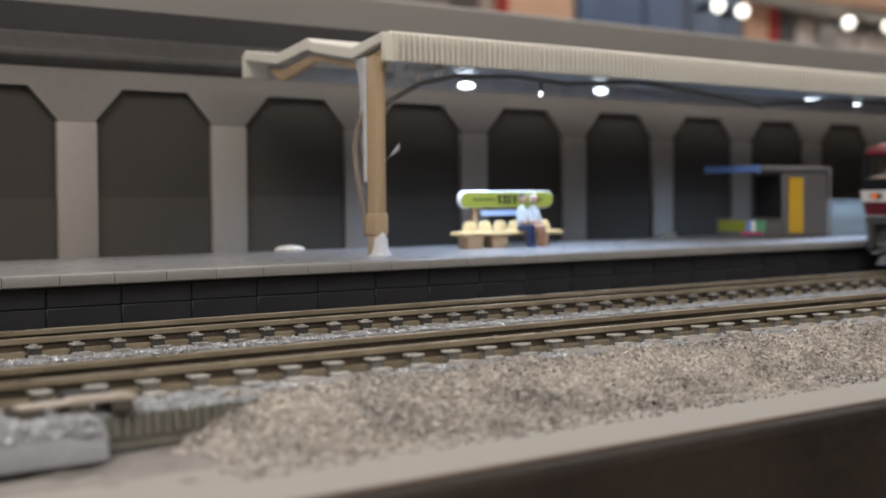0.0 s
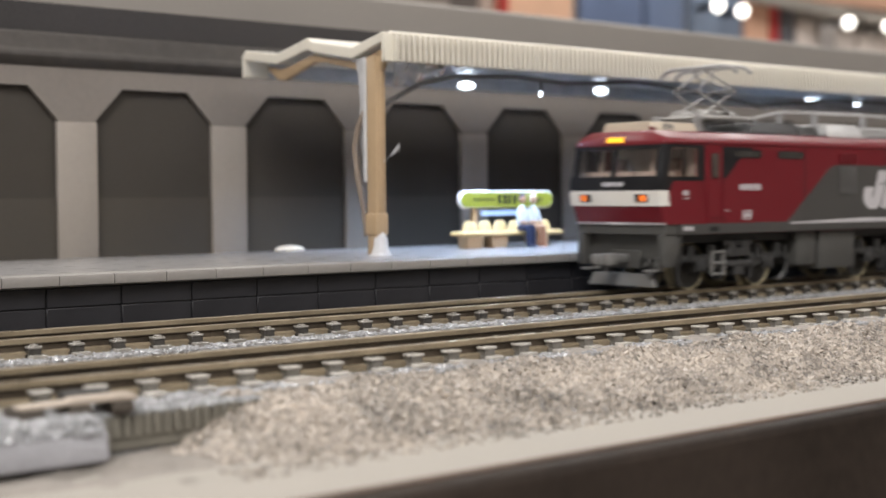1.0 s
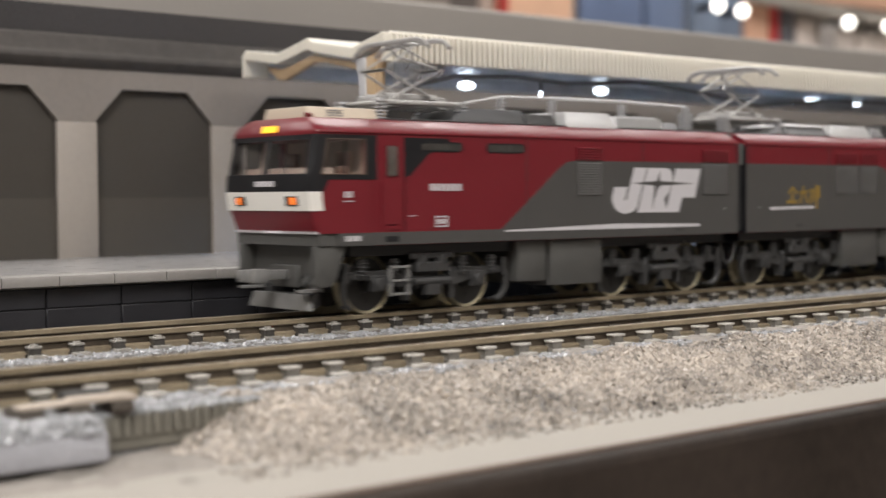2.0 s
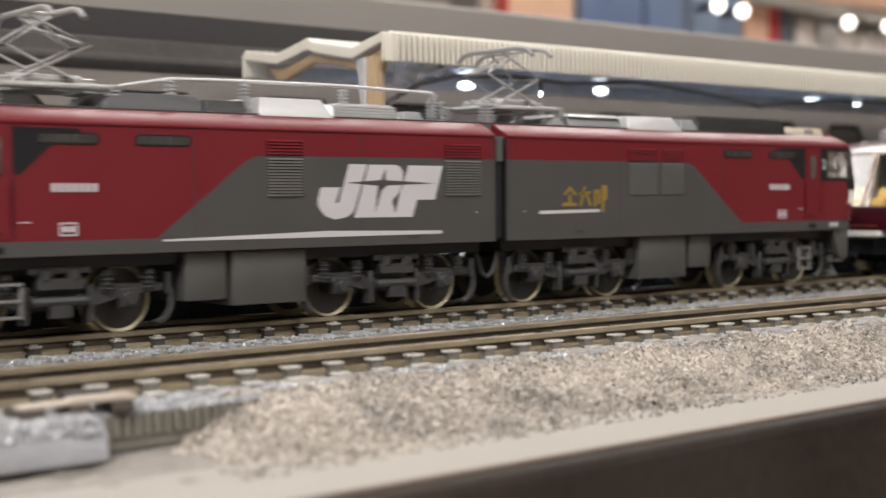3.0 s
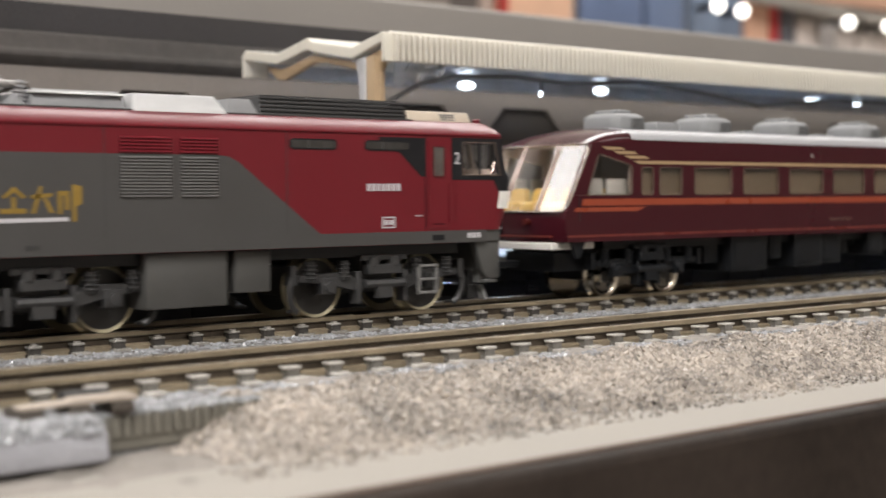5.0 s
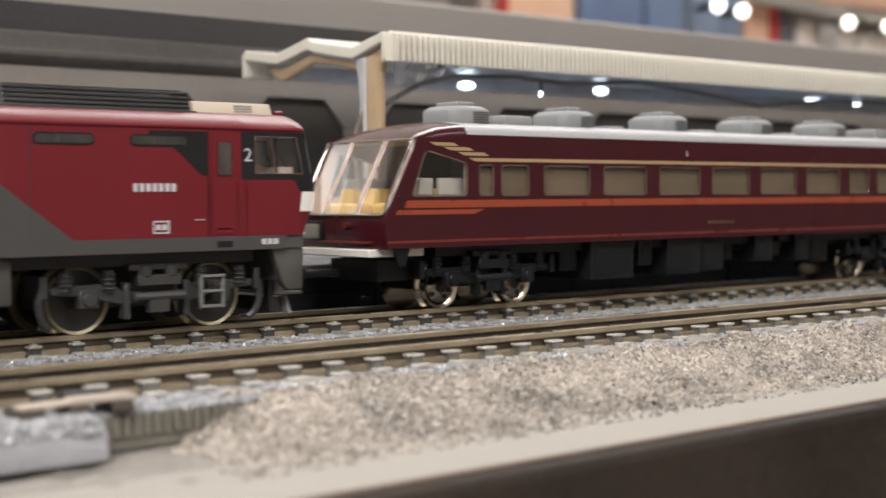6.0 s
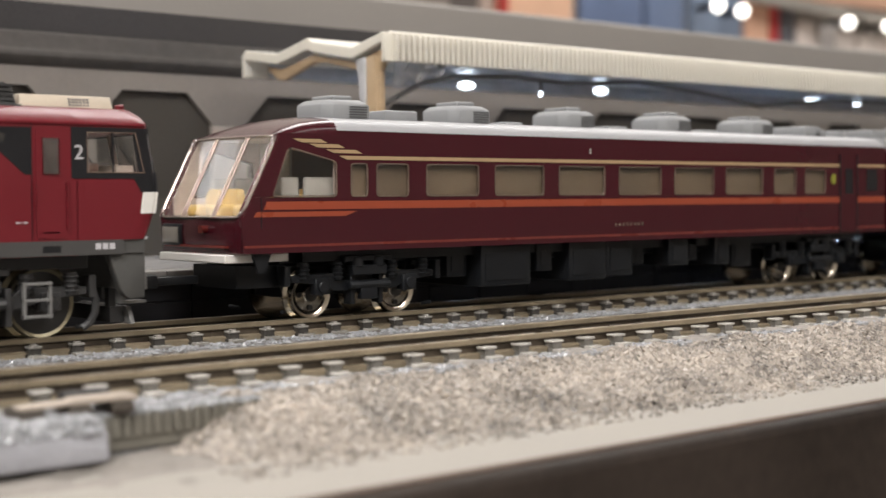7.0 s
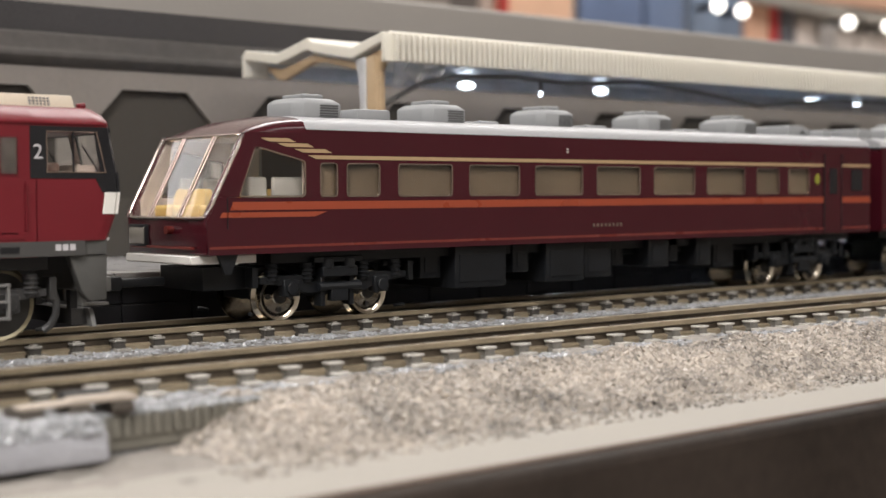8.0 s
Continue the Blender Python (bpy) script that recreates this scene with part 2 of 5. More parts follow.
def travel(t):
    """Smooth curve through STEPS (cubic, with no overshoot)."""
    k = max(i for i in range(len(STEPS) - 1) if STEPS[i][0] <= t + 1e-9)
    sl = [(b[1] - a[1]) / (b[0] - a[0]) for a, b in zip(STEPS, STEPS[1:])]

    def tangent(i):
        if i == 0:
            return sl[0]
        if i == len(sl):
            return 0.0
        return 0.0 if sl[i - 1] * sl[i] <= 0 else 2 / (1 / sl[i - 1] + 1 / sl[i])

    (t0, y0), (t1, y1) = STEPS[k], STEPS[k + 1]
    h = t1 - t0
    s = min(1, max(0, (t - t0) / h))
    return ((2 * s**3 - 3 * s**2 + 1) * y0 + (s**3 - 2 * s**2 + s) * h * tangent(k) + (3 * s**2 - 2 * s**3) * y1 + (s**3 - s**2) * h * tangent(k + 1))


ROLLING = []   # (wheelset, x, z, radius)
ROLLERS = []   # (vehicle, x at 3.5 s)


# ---- the room round the layout ----
def room():
    paint = mat("room_wall_paint", (0.52, 0.49, 0.45), 0.8, var=0.05, size=300)
    tiles = mat("room_floor", (0.25, 0.2, 0.16), 0.5, var=0.2, size=200)
    x0, x1, y0, y1, z0, z1 = -2600, 4800, -2600, 2100, -950, 1850
    for name, b in (("wall_north", (x0, x1, y1, y1 + 100, z0, z1)), ("wall_south", (x0, x1, y0 - 100, y0, z0, z1)),
                    ("wall_west", (x0 - 100, x0, y0 - 100, y1 + 100, z0, z1)), ("wall_east", (x1, x1 + 100, y0 - 100, y1 + 100, z0, z1))):
        bm = B()
        bx(bm, *b)
        setting(name, bm, paint)
    bm = B()
    bx(bm, x0, x1, y0, y1, z0 - 50, z0)
    setting("floor", bm, tiles)
    bm = B()
    bx(bm, x0, x1, y0, y1, z1, z1 + 50)
    setting("ceiling", bm, mat("ceiling_white", (0.75, 0.72, 0.68), 0.85, var=0.04, size=300))


def wall_panel(x0, x1, z0, z1, col, label, category="poster", y=2096, depth=24):
    bm = B()
    bx(bm, x0, x1, y - depth, y, z0, z1)
    soften(bm, 4)
    ob = part("poster", bm, mat("poster_" + category, col, 0.6, var=0.15, size=120))
    return tagged(ob, label, category)


def far_things():
    wall_panel(2010, 2240, 250, 700, (0.80, 0.5, 0.34), "peach orange poster on the far wall")
    wall_panel(2270, 2470, 250, 700, (0.14, 0.19, 0.32), "dark blue poster on the far wall")
    wall_panel(2490, 2620, 250, 700, (0.15, 0.2, 0.32), "dark blue narrow poster on the far wall")
    wall_panel(2650, 2840, 250, 700, (0.19, 0.24, 0.33), "blue grey poster on the far wall")
    wall_panel(2865, 2950, 250, 700, (0.8, 0.48, 0.33), "peach orange narrow poster on the far wall")
    wall_panel(2955, 2990, 370, 600, (0.62, 0.05, 0.05), "red banner on the far wall", "banner")
    wall_panel(2995, 3060, 300, 700, (0.14, 0.14, 0.16), "dark grey cabinet on the far wall", "cabinet")
    wall_panel(3070, 3140, 350, 465, (0.75, 0.66, 0.6), "pale pink board on the far wall", "board")
    wall_panel(3160, 3330, 330, 455, (0.78, 0.7, 0.64), "pale white board on the far wall", "board")
    wall_panel(3350, 3700, 330, 455, (0.78, 0.7, 0.64), "wide white board on the far wall", "board")
    wall_panel(1500, 1880, 330, 700, (0.3, 0.26, 0.23), "dull brown board on the far wall", "board")
    wall_panel(1885, 1960, 330, 700, (0.13, 0.11, 0.10), "dark brown panel on the far wall", "board")
    wall_panel(1965, 2005, 330, 700, (0.5, 0.4, 0.34), "beige narrow panel on the far wall", "board")
    wall_panel(2006, 2022, 330, 700, (0.5, 0.06, 0.05), "thin red strip on the far wall", "banner", 2070)
    wall_panel(3000, 3900, 520, 760, (0.8, 0.5, 0.36), "peach orange banner high on the far wall", "banner", 2080)
    for x in (3150, 3185):
        wall_panel(x, x + 12, 340, 462, (0.35, 0.32, 0.3), "thin grey upright on the far wall", "post", 2066)
    bm = B()
    prism(bm, [(2840, 492), (3900, 468), (3900, 496), (2840, 520)], "y", 2040, 2060)
    tagged(part("wall_rail", bm, PLINTH), "beige sloping picture rail on the far wall", "rail")
    for x, z, warm in ((2668, 466, 1), (2760, 459, 1), (3205, 464, 1), (3395, 469, 1), (1830, 462, 0), (2350, 490, 1)):
        t = thing("spot_lamp", (x, 2010, z), "small bright round spotlight glowing white", "lamp", "spotlights on the far wall")
        bm = B()
        ball(bm, (0, 0, 0), 14, 14, 14)
        part("bulb", bm, LED if not warm else SPOT, t)
        bm = B()
        rod(bm, (0, 10, 0), (0, 90, 0), 9, 10)
        part("arm", bm, BLACK, t)


SPOT = glow("warm_spot", (1.0, 0.95, 0.88), 6.0)


# ---- the layout board, ballast and tracks ----
def ground_height(x, y):
    """Bed of loose gravel from the near track down to the plinth."""
    s = np.clip((y + 55.0) / 17.0, 0, 1)
    s = s * np.clip((x - 55.0 + 0.8 * np.sin(y * 0.6)) / 9.0, 0, 1)
    return -5.3 + 3.3 * s + 0.25 * np.sin(x * 0.35 + y * 0.5) + 0.18 * np.sin(x * 0.9 - y * 0.7)


def layout_board():
    bm = B()
    prism(bm, [(-65.2, -5.3), (-64.6, -5.0), (-53, -5.0), (-50, -5.6), (520, -5.6), (520, -30), (-65.2, -30)], "x", -250, 900)
    setting("ground", bm, PLINTH, "beige painted layout board with a flat plinth along its front edge")
    bm = B()
    prism(bm, [(-67.6, -5.75), (-66.9, -5.25), (-66.0, -5.2), (-66.0, -120), (-67.6, -120)], "x", -250, 900)
    soften(bm, 0.6)
    setting("trim", bm, FRONTWOOD, "dark stained board facing the front of the layout")
    bm = B()
    prism(bm, [(-65.95, -5.12), (-65.25, -5.08), (-65.25, -6.5), (-65.95, -6.5)], "x", -250, 900)
    setting("edge_strip", bm, EDGEWOOD, "raw brown wood lip along the plinth")
    bm = B()
    bx(bm, -250, 900, -65, 520, -950, -31)
    setting("base", bm, FRONTWOOD, "dark cabinet under the layout board")
    nx, ny = 170, 26
    bm = B()
    vs = [[bm.verts.new((20 + i * 2.4, -56 + j * 0.85, float(ground_height(20 + i * 2.4, -56 + j * 0.85)))) for j in range(ny)] for i in range(nx)]
    for i in range(nx - 1):
        for j in range(ny - 1):
            bm.faces.new((vs[i][j], vs[i + 1][j], vs[i + 1][j + 1], vs[i][j + 1]))
    setting("gravel_bed", bm, BED, "beige brown gravel bank sloping from the track to the plinth", kind="stuff")
    stones("gravel", GRAVEL, 24000, (57, 200, -55.5, -38.5), 1.05, ground_height, 3, label="loose beige and grey gravel beside the near track")
    stones("gravel", GRAVEL, 500, (54.5, 58, -52, -41.5), 0.7, ground_height, 6, label="loose beige gravel thinning out on the plinth")
    stones("gravel", GRAVEL, 5000, (200, 400, -55.5, -38.5), 0.9, ground_height, 4, label="loose beige and grey gravel beside the near track")
    stones("gravel", GRAVEL, 1500, (52, 190, -58.5, -54.5), 0.5, lambda x, y: -5.0 + 0 * x, 5, label="stray grains of gravel on the plinth")


PITCH = 4.86


def track(y, label):
    """y: the near rail. Rail tops lie at z = 0."""
    t = thing("track", (0, y, -4.8), label, "railway track", "tracks")
    up = 4.8
    bm = B()
    prism(bm, [(-5.2, up - 2.0), (14.2, up - 2.0), (17.5, -0.8), (-8.5, -0.8)], "x", -200, 560)
    part("roadbed", bm, ROADBED, t, "grey moulded ballast roadbed")
    prof = [(-0.95, -2.05), (-0.95, -1.8), (-0.22, -1.45), (-0.2, -0.75), (-0.45, -0.6), (-0.45, -0.08), (-0.36, 0), (0.36, 0), (0.45, -0.08),
            (0.45, -0.6), (0.2, -0.75), (0.22, -1.45), (0.95, -1.8), (0.95, -2.05)]
    for r in (0, 9.0):
        bm = B()
        prism(bm, [(a + r, b + up) for a, b in prof], "x", -200, 560)
        rail = part("rail", bm, RAILSIDE, t, "dull brown rail with a worn bright top")
        bm = B()
        prism(bm, [(r - 0.47, up - 0.5), (r - 0.47, up - 0.07), (r - 0.4, up - 0.01), (r + 0.4, up - 0.01), (r + 0.47, up - 0.07), (r + 0.47, up - 0.5)], "x", -200, 560)
        part("rail_head", bm, RAILFOOT, rail, "tan rail head")
        bm = B()
        prism(bm, [(r - 1.0, up - 2.02), (r - 1.0, up - 1.5), (r - 0.5, up - 1.3), (r - 0.5, up - 2.02)], "x", -200, 560)
        part("rail_foot", bm, RAILFOOT, rail, "tan rail foot")
        bm = B()
        prism(bm, [(r - 0.4, up - 0.02), (r - 0.36, up + 0.03), (r + 0.36, up + 0.03), (r + 0.4, up - 0.02)], "x", -200, 560)
        part("running_surface", bm, RAILTOP, rail, "bright worn running surface")
    bm = B()
    bx(bm, -0.85, 0.85, -3.8, 12.8, up - 2.7, up - 1.9)
    soften(bm, 0.12, 1)
    sl = to_mesh("sleeper", bm, SLEEPER)
    bm = B()
    bx(bm, -0.85, 0.85, -1.95, -0.55, -1.98, -1.6)
    bx(bm, -0.7, 0.7, -1.7, -0.4, -1.7, -0.95)
    soften(bm, 0.06, 1)
    near = y < -10
    cl = to_mesh("fastener", bm, CLIPBASE if near else CLIP)
    bm = B()
    bx(bm, -0.9 if near else -0.7, 0.9 if near else 0.7, -1.85, -0.45, -0.98, -0.72)
    if not near:
        bx(bm, -0.35, 0.4, -1.5, -0.8, -0.75, -0.55)
    soften(bm, 0.07, 1)
    top = to_mesh("clip_plate", bm, CLIPNEAR if near else CLIPTOP)
    bm = B()
    bx(bm, -0.9, 0.9, -2.9, -1.8, -1.98, -1.6)
    soften(bm, 0.06, 1)
    pad = to_mesh("tie_pad", bm, CLIPNEAR if near else CLIPTOP)
    first = 61.5 if y > -10 else 57.3
    for i in range(-14, 85):
        x = first + i * PITCH
        piece("sleeper", sl, t, (x, 0, 0))
        for r in (0, 9.0):
            piece("fastener", cl, t, (x, r, up))
        piece("clip_plate", top, t, (x, 0, up))
        piece("tie_pad", pad, t, (x, 0, up))
    return t


def ballast(y, seed):
    def bed(x, yy):
        return np.where(yy < y - 5.2, -2.05 - (y - 5.2 - yy) * 1.1, np.where(yy > y + 14.2, -2.05 - (yy - y - 14.2) * 1.1, -2.1)) + 0 * x
    stones("ballast", STONE, 11000, (40, 330, y - 7.0, y - 1.6), 0.62, bed, seed, label="shiny grey ballast grains along the track")
    stones("ballast", STONE, 5000, (40, 330, y + 0.9, y + 8.0), 0.55, bed, seed + 1, label="shiny grey ballast grains between the rails")


def turnout_end():
    """Cut end of a turnout's roadbed with a check rail, beside the near track."""
    t = thing("turnout_bed", (30, -43, -5), "grey moulded turnout roadbed with a tan check rail", "railway track")
    bm = B()
    prism(bm, [(-2.3, 0), (-2.0, 2.0), (-1.3, 2.9), (4.6, 3.1), (4.6, 0)], "x", -120, 18.2)
    soften(bm, 0.25)
    part("roadbed", bm, BLOCKGREY, t, "pale grey moulded roadbed block")
    bm = B()
    prism(bm, [(12.6, 3.95), (12.6, 4.25), (16.6, 4.3), (16.9, 4.5), (21.8, 4.5), (22.4, 4.3), (22.4, 3.95)], "y", 1.2, 2.6)
    soften(bm, 0.12)
    part("check_rail", bm, CHECKRAIL, t, "tan plastic check rail")
    for x in (13.5, 17.4, 21.0):
        bm = B()
        bx(bm, x - 0.9, x + 0.9, 0.9, 4.4, 3.0, 3.95)
        soften(bm, 0.15)
        part("chair", bm, SLEEPER, t, "dark rail chair")
    bm = B()
    bx(bm, 17.0, 21.0, 3.2, 4.6, 3.6, 4.7)
    soften(bm, 0.15)
    part("tie_bar", bm, UNDER, t, "dark grey tie bar")
    bm = B()
    bx(bm, 18.4, 34, 1.6, 4.6, 0, 2.7)
    part("kerb", bm, RIBBED, t, "olive roadbed side")
    bm = B()
    bx(bm, -0.3, 0.3, 1.35, 1.65, 0.9, 2.75)
    soften(bm, 0.08, 1)
    me = to_mesh("rib", bm, RIBBED)
    for k in range(17):
        piece("rib", me, t, (18.8 + k * 0.9, 0, 0))
    stones("ballast", STONE, 1500, (18.5, 34, 1.5, 4.8), 0.6, lambda x, y: 2.75 + 0 * x, 8, t)
    stones("ballast", STONE, 3800, (-10, 18.0, -1.9, 4.6), 0.8, lambda x, y: np.where(y < -1.3, 2.9 - (-1.3 - y) * 1.4, 3.0), 9, t)


# ---- platform ----
PZ = 5.6


def platform():
    bm = B()
    bx(bm, -180, 560, 18.2, 61, -5.2, 5.5)
    body = setting("platform", bm, PLATTOP, "grey paved station platform with a black block face")
    me_b = B()
    bx(me_b, 0.06, 9.86, 0, 0.5, 0.06, 2.42)
    soften(me_b, 0.1, 1)
    blk = to_mesh("block", me_b, FACE)
    for i in range(-4, 30):
        for z in (-3.4, -0.95, 1.5):
            piece("block", blk, body, (71.5 + i * 9.95, 17.8, z))
    bm = B()
    bx(bm, -180, 560, 18.0, 18.3, -5, 4.0)
    part("joint", bm, BLACK, body)
    bm = B()
    prism(bm, [(0, -1.3), (-0.1, -0.45), (0.1, -0.1), (0.5, 0.02), (3.4, 0.02), (3.4, -1.3)], "x", 0.05, 7.17)
    cp = to_mesh("coping_stone", bm, COPING)
    for i in range(-6, 40):
        piece("coping_stone", cp, body, (72.7 + i * 7.22, 16.6, PZ))
    bm = B()
    bx(bm, 0.05, 7.15, 0.05, 7.0, 0, 0.12)
    soften(bm, 0.04, 1)
    tile = to_mesh("slab", bm, PLATTOP)
    for i in range(-3, 36):
        for j in range(5):
            piece("slab", tile, body, (72.7 + i * 7.22, 20.1 + j * 7.05, 5.5))
    for x, y, w in ((132.5, 56.5, 3.0), (232.0, 59.0, 2.6)):
        bm = B()
        ball(bm, (0, 0, 0.3), w, 1.6, 0.75)
        t = part("lump", bm, IVORY, None, "cream flattened lump of glue on the paving", (x, y, PZ))
        tagged(t, category="lump")


# ---- canopy ----
def canopy():
    t = thing("platform_canopy", (132, 33, PZ), "ivory ribbed platform canopy on tan posts", "canopy")
    # local: x along, y from the post, z from the paving
    top = [(-3.65, 30.0), (-3.65, 34.1), (-3.4, 34.6), (4.8, 32.8), (15.4, 34.6), (17.0, 35.4), (26.2, 33.5), (36.2, 34.9), (37.2, 34.0), (37.2, 30.2)]
    low = [(36.4, 30.2), (36.4, 33.3), (26.2, 31.7), (17.0, 33.5), (15.4, 32.9), (4.8, 31.0), (-2.9, 33.0), (-2.9, 30.0)]
    bm = B()
    prism(bm, top + low, "x", 0.0, 330)
    soften(bm, 0.14, 1)
    part("roof", bm, IVORY, t)
    bm = B()
    bx(bm, 0.03, 0.53, -4.85, -3.5, 30.0, 34.2)
    rod(bm, (0.28, -4.5, 34.1), (0.28, -3.0, 34.6), 0.34, 6)
    rod(bm, (0.28, -3.0, 34.6), (0.28, 4.8, 32.85), 0.3, 6)
    soften(bm, 0.08, 1)
    rib = to_mesh("rib", bm, IVORY)
    for i in range(290):
        piece("rib", rib, t, (1.6 + i * 1.12, 0, 0))
    arm = [(-3.0, 32.6), (4.8, 30.6), (15.4, 32.4), (17.0, 32.8), (26.2, 31.0), (31.0, 31.8), (30.4, 31.0), (27.6, 29.3), (25.6, 29.0), (16.6, 31.4), (13.5, 31.1), (4.8, 29.3), (1.6, 28.6), (-1.4, 28.6)]
    for k, x in enumerate((1.2, 268)):
        bm = B()
        prism(bm, arm, "x", x - 0.2, x + 0.9)
        soften(bm, 0.25, 2)
        part("bracket", bm, TAN, t)
        bm = B()
        if k == 0:
            bx(bm, x - 1.0, x + 1.0, -1.2, 1.2, 0, 31)
            bx(bm, x - 0.45, x + 0.45, -1.45, 1.45, 6.7, 31)
            bx(bm, x - 1.2, x + 1.2, -1.45, 1.45, 3.2, 6.6)
        else:
            bx(bm, x - 1.1, x + 1.1, -1.6, 1.6, 0, 31)
        soften(bm, 0.2, 2)
        part("post", bm, TAN, t, "tan square canopy post")
    # wiring and foil under the roof
    bm = B()
    prism(bm, [(-2.9, 30.2), (2.0, 29.2), (12, 31.6), (12, 31.8), (2.0, 29.5), (-2.9, 30.5)], "x", 14, 325)
    part("foil", bm, FOIL, t, "crumpled silver foil strip under the roof")
    bm = B()
    rng = random.Random(9)
    rings = []
    for i in range(46):
        x, d, e = 5 + i * 7.0, rng.uniform(-0.35, 0.35), rng.uniform(-0.3, 0.3)
        rings.append([(x, 36.1 + d, 30.3), (x, 35.6 + e, 31.4), (x, 35.9 - d, 32.9), (x, 36.2, 32.9), (x, 36.35, 30.3)])
    loft(bm, rings)
    part("foil", bm, FOIL, t, "crumpled bluish silver foil inside the far eave")
    bm = B()
    pts = [(0 + 1.5, 1.8, 21.5), (4, 1.0, 24), (10, 0, 27.2), (17, -1, 28.7), (30, -1.2, 29.2), (42, -1, 28.7), (60, -1.3, 29.8), (78, -1.3, 28.6), (96, -1, 26.8),
           (120, -1.3, 28.8), (160, -1.3, 29.2), (220, -1.3, 28.9)]
    chain(bm, pts, 0.42)
    part("cable", bm, WIRE, t, "dark grey cable sagging under the roof")
    bm = B()
    pts = [(0.6, 1.9, 3.0), (0.2, 2.3, 8), (-0.2, 3.2, 13), (-0.2, 3.8, 17), (0.2, 3.5, 20), (0.8, 2.2, 23)]
    chain(bm, pts, 0.45)
    part("cable", bm, WIRETAN, t, "taupe cable bowed beside the post")
    bm = B()
    loft(bm, [[(0.2, 1.9, z), (0.9, 2.0 + w, z), (1.6, 1.9, z), (1.4, 1.5, z), (0.4, 1.5, z)] for z, w in ((11.5, 0.6), (13, 1.5), (15, 1.2), (18, 1.7), (20, 1.2), (22, 1.9), (24, 1.7), (28, 2.2), (31, 3.0))])
    part("glue", bm, GLUE, t, "whitish dried glue smeared down the post")
    bm = B()
    loft(bm, [[(1.2 + 1.6 * w * math.cos(a), -0.9 + 1.5 * w * math.sin(a), z) for a in [i * math.pi / 4 for i in range(8)]]
              for z, w in ((0.0, 1.35), (0.3, 1.0), (1.2, 0.8), (2.6, 0.72), (3.6, 0.4))])
    part("glue", bm, GLUE, t, "whitish dried glue blob at the foot of the post")
    bm = B()
    rng = random.Random(4)
    for k in range(7):
        a = Vector((1.0, -2.0, 14.6))
        p = [a, a + Vector((0.6, -0.9, 0.8)), a + Vector((0.9 + rng.uniform(-0.3, 0.6), -1.8 + rng.uniform(-0.4, 0.4), 1.6 + rng.uniform(-0.3, 0.9))),
             a + Vector((1.0 + rng.uniform(-0.5, 0.9), -2.2 + rng.uniform(-0.6, 0.5), 2.2 + rng.uniform(-0.6, 0.9)))]
        chain(bm, p, 0.05, 4)
    part("fibre", bm, GLUE, t, "tuft of pale fibre caught on the post")
    # clear film left hanging under the eave
    bm = B()
    rings = []
    for i in range(12):
        x = 2.2 + i * 1.5
        d = 0.3 * math.sin(i * 1.9)
        low_z = 29.9 - (4.6 - 0.42 * i) * (0.8 + 0.2 * math.sin(i * 2.3))
        rings.append([(x, -3.6 + d, 30.4), (x, -3.3 - d, (30.4 + low_z) / 2), (x, -3.0 + d, low_z), (x, -2.92 + d, low_z), (x, -3.2 - d, (30.4 + low_z) / 2), (x, -3.5 + d, 30.4)])
    loft(bm, rings)
    film_sheet = part("film", bm, FILMGLASS, t, "crinkled clear film under the eave")
    film_sheet.visible_shadow = False
    return t


def canopy_lamps():
    for x, y, z, r in ((154.5, 36, 33.3, 1.7), (171.8, 36, 32.6, 0.4), (187.0, 36, 33.8, 1.5), (251.8, 36, 35.1, 1.8), (268.3, 36, 34.8, 1.2)):
        t = thing("canopy_lamp", (x, y, z), "small glowing white lamp under the canopy", "lamp", "lamps under the canopy")
        bm = B()
        ball(bm, (0, 0, 0), r * 0.95, r * 0.8, min(0.7, r))
        part("bulb", bm, LED, t)
        lamp = bpy.data.lights.new("canopy_light", "SPOT")
        lamp.energy, lamp.shadow_soft_size, lamp.color = 0.05 * r, 0.0015, (0.5, 0.68, 1.0)
        lamp.spot_size, lamp.spot_blend = radians(155), 0.7
        new("canopy_light", lamp).location = (x * MM, y * MM, (z - 2.6) * MM)
        bm = B()
        rod(bm, (0, 0, 0.4), (0, 0, 2.4), 0.35, 8)
        part("stem", bm, WIRE, t)


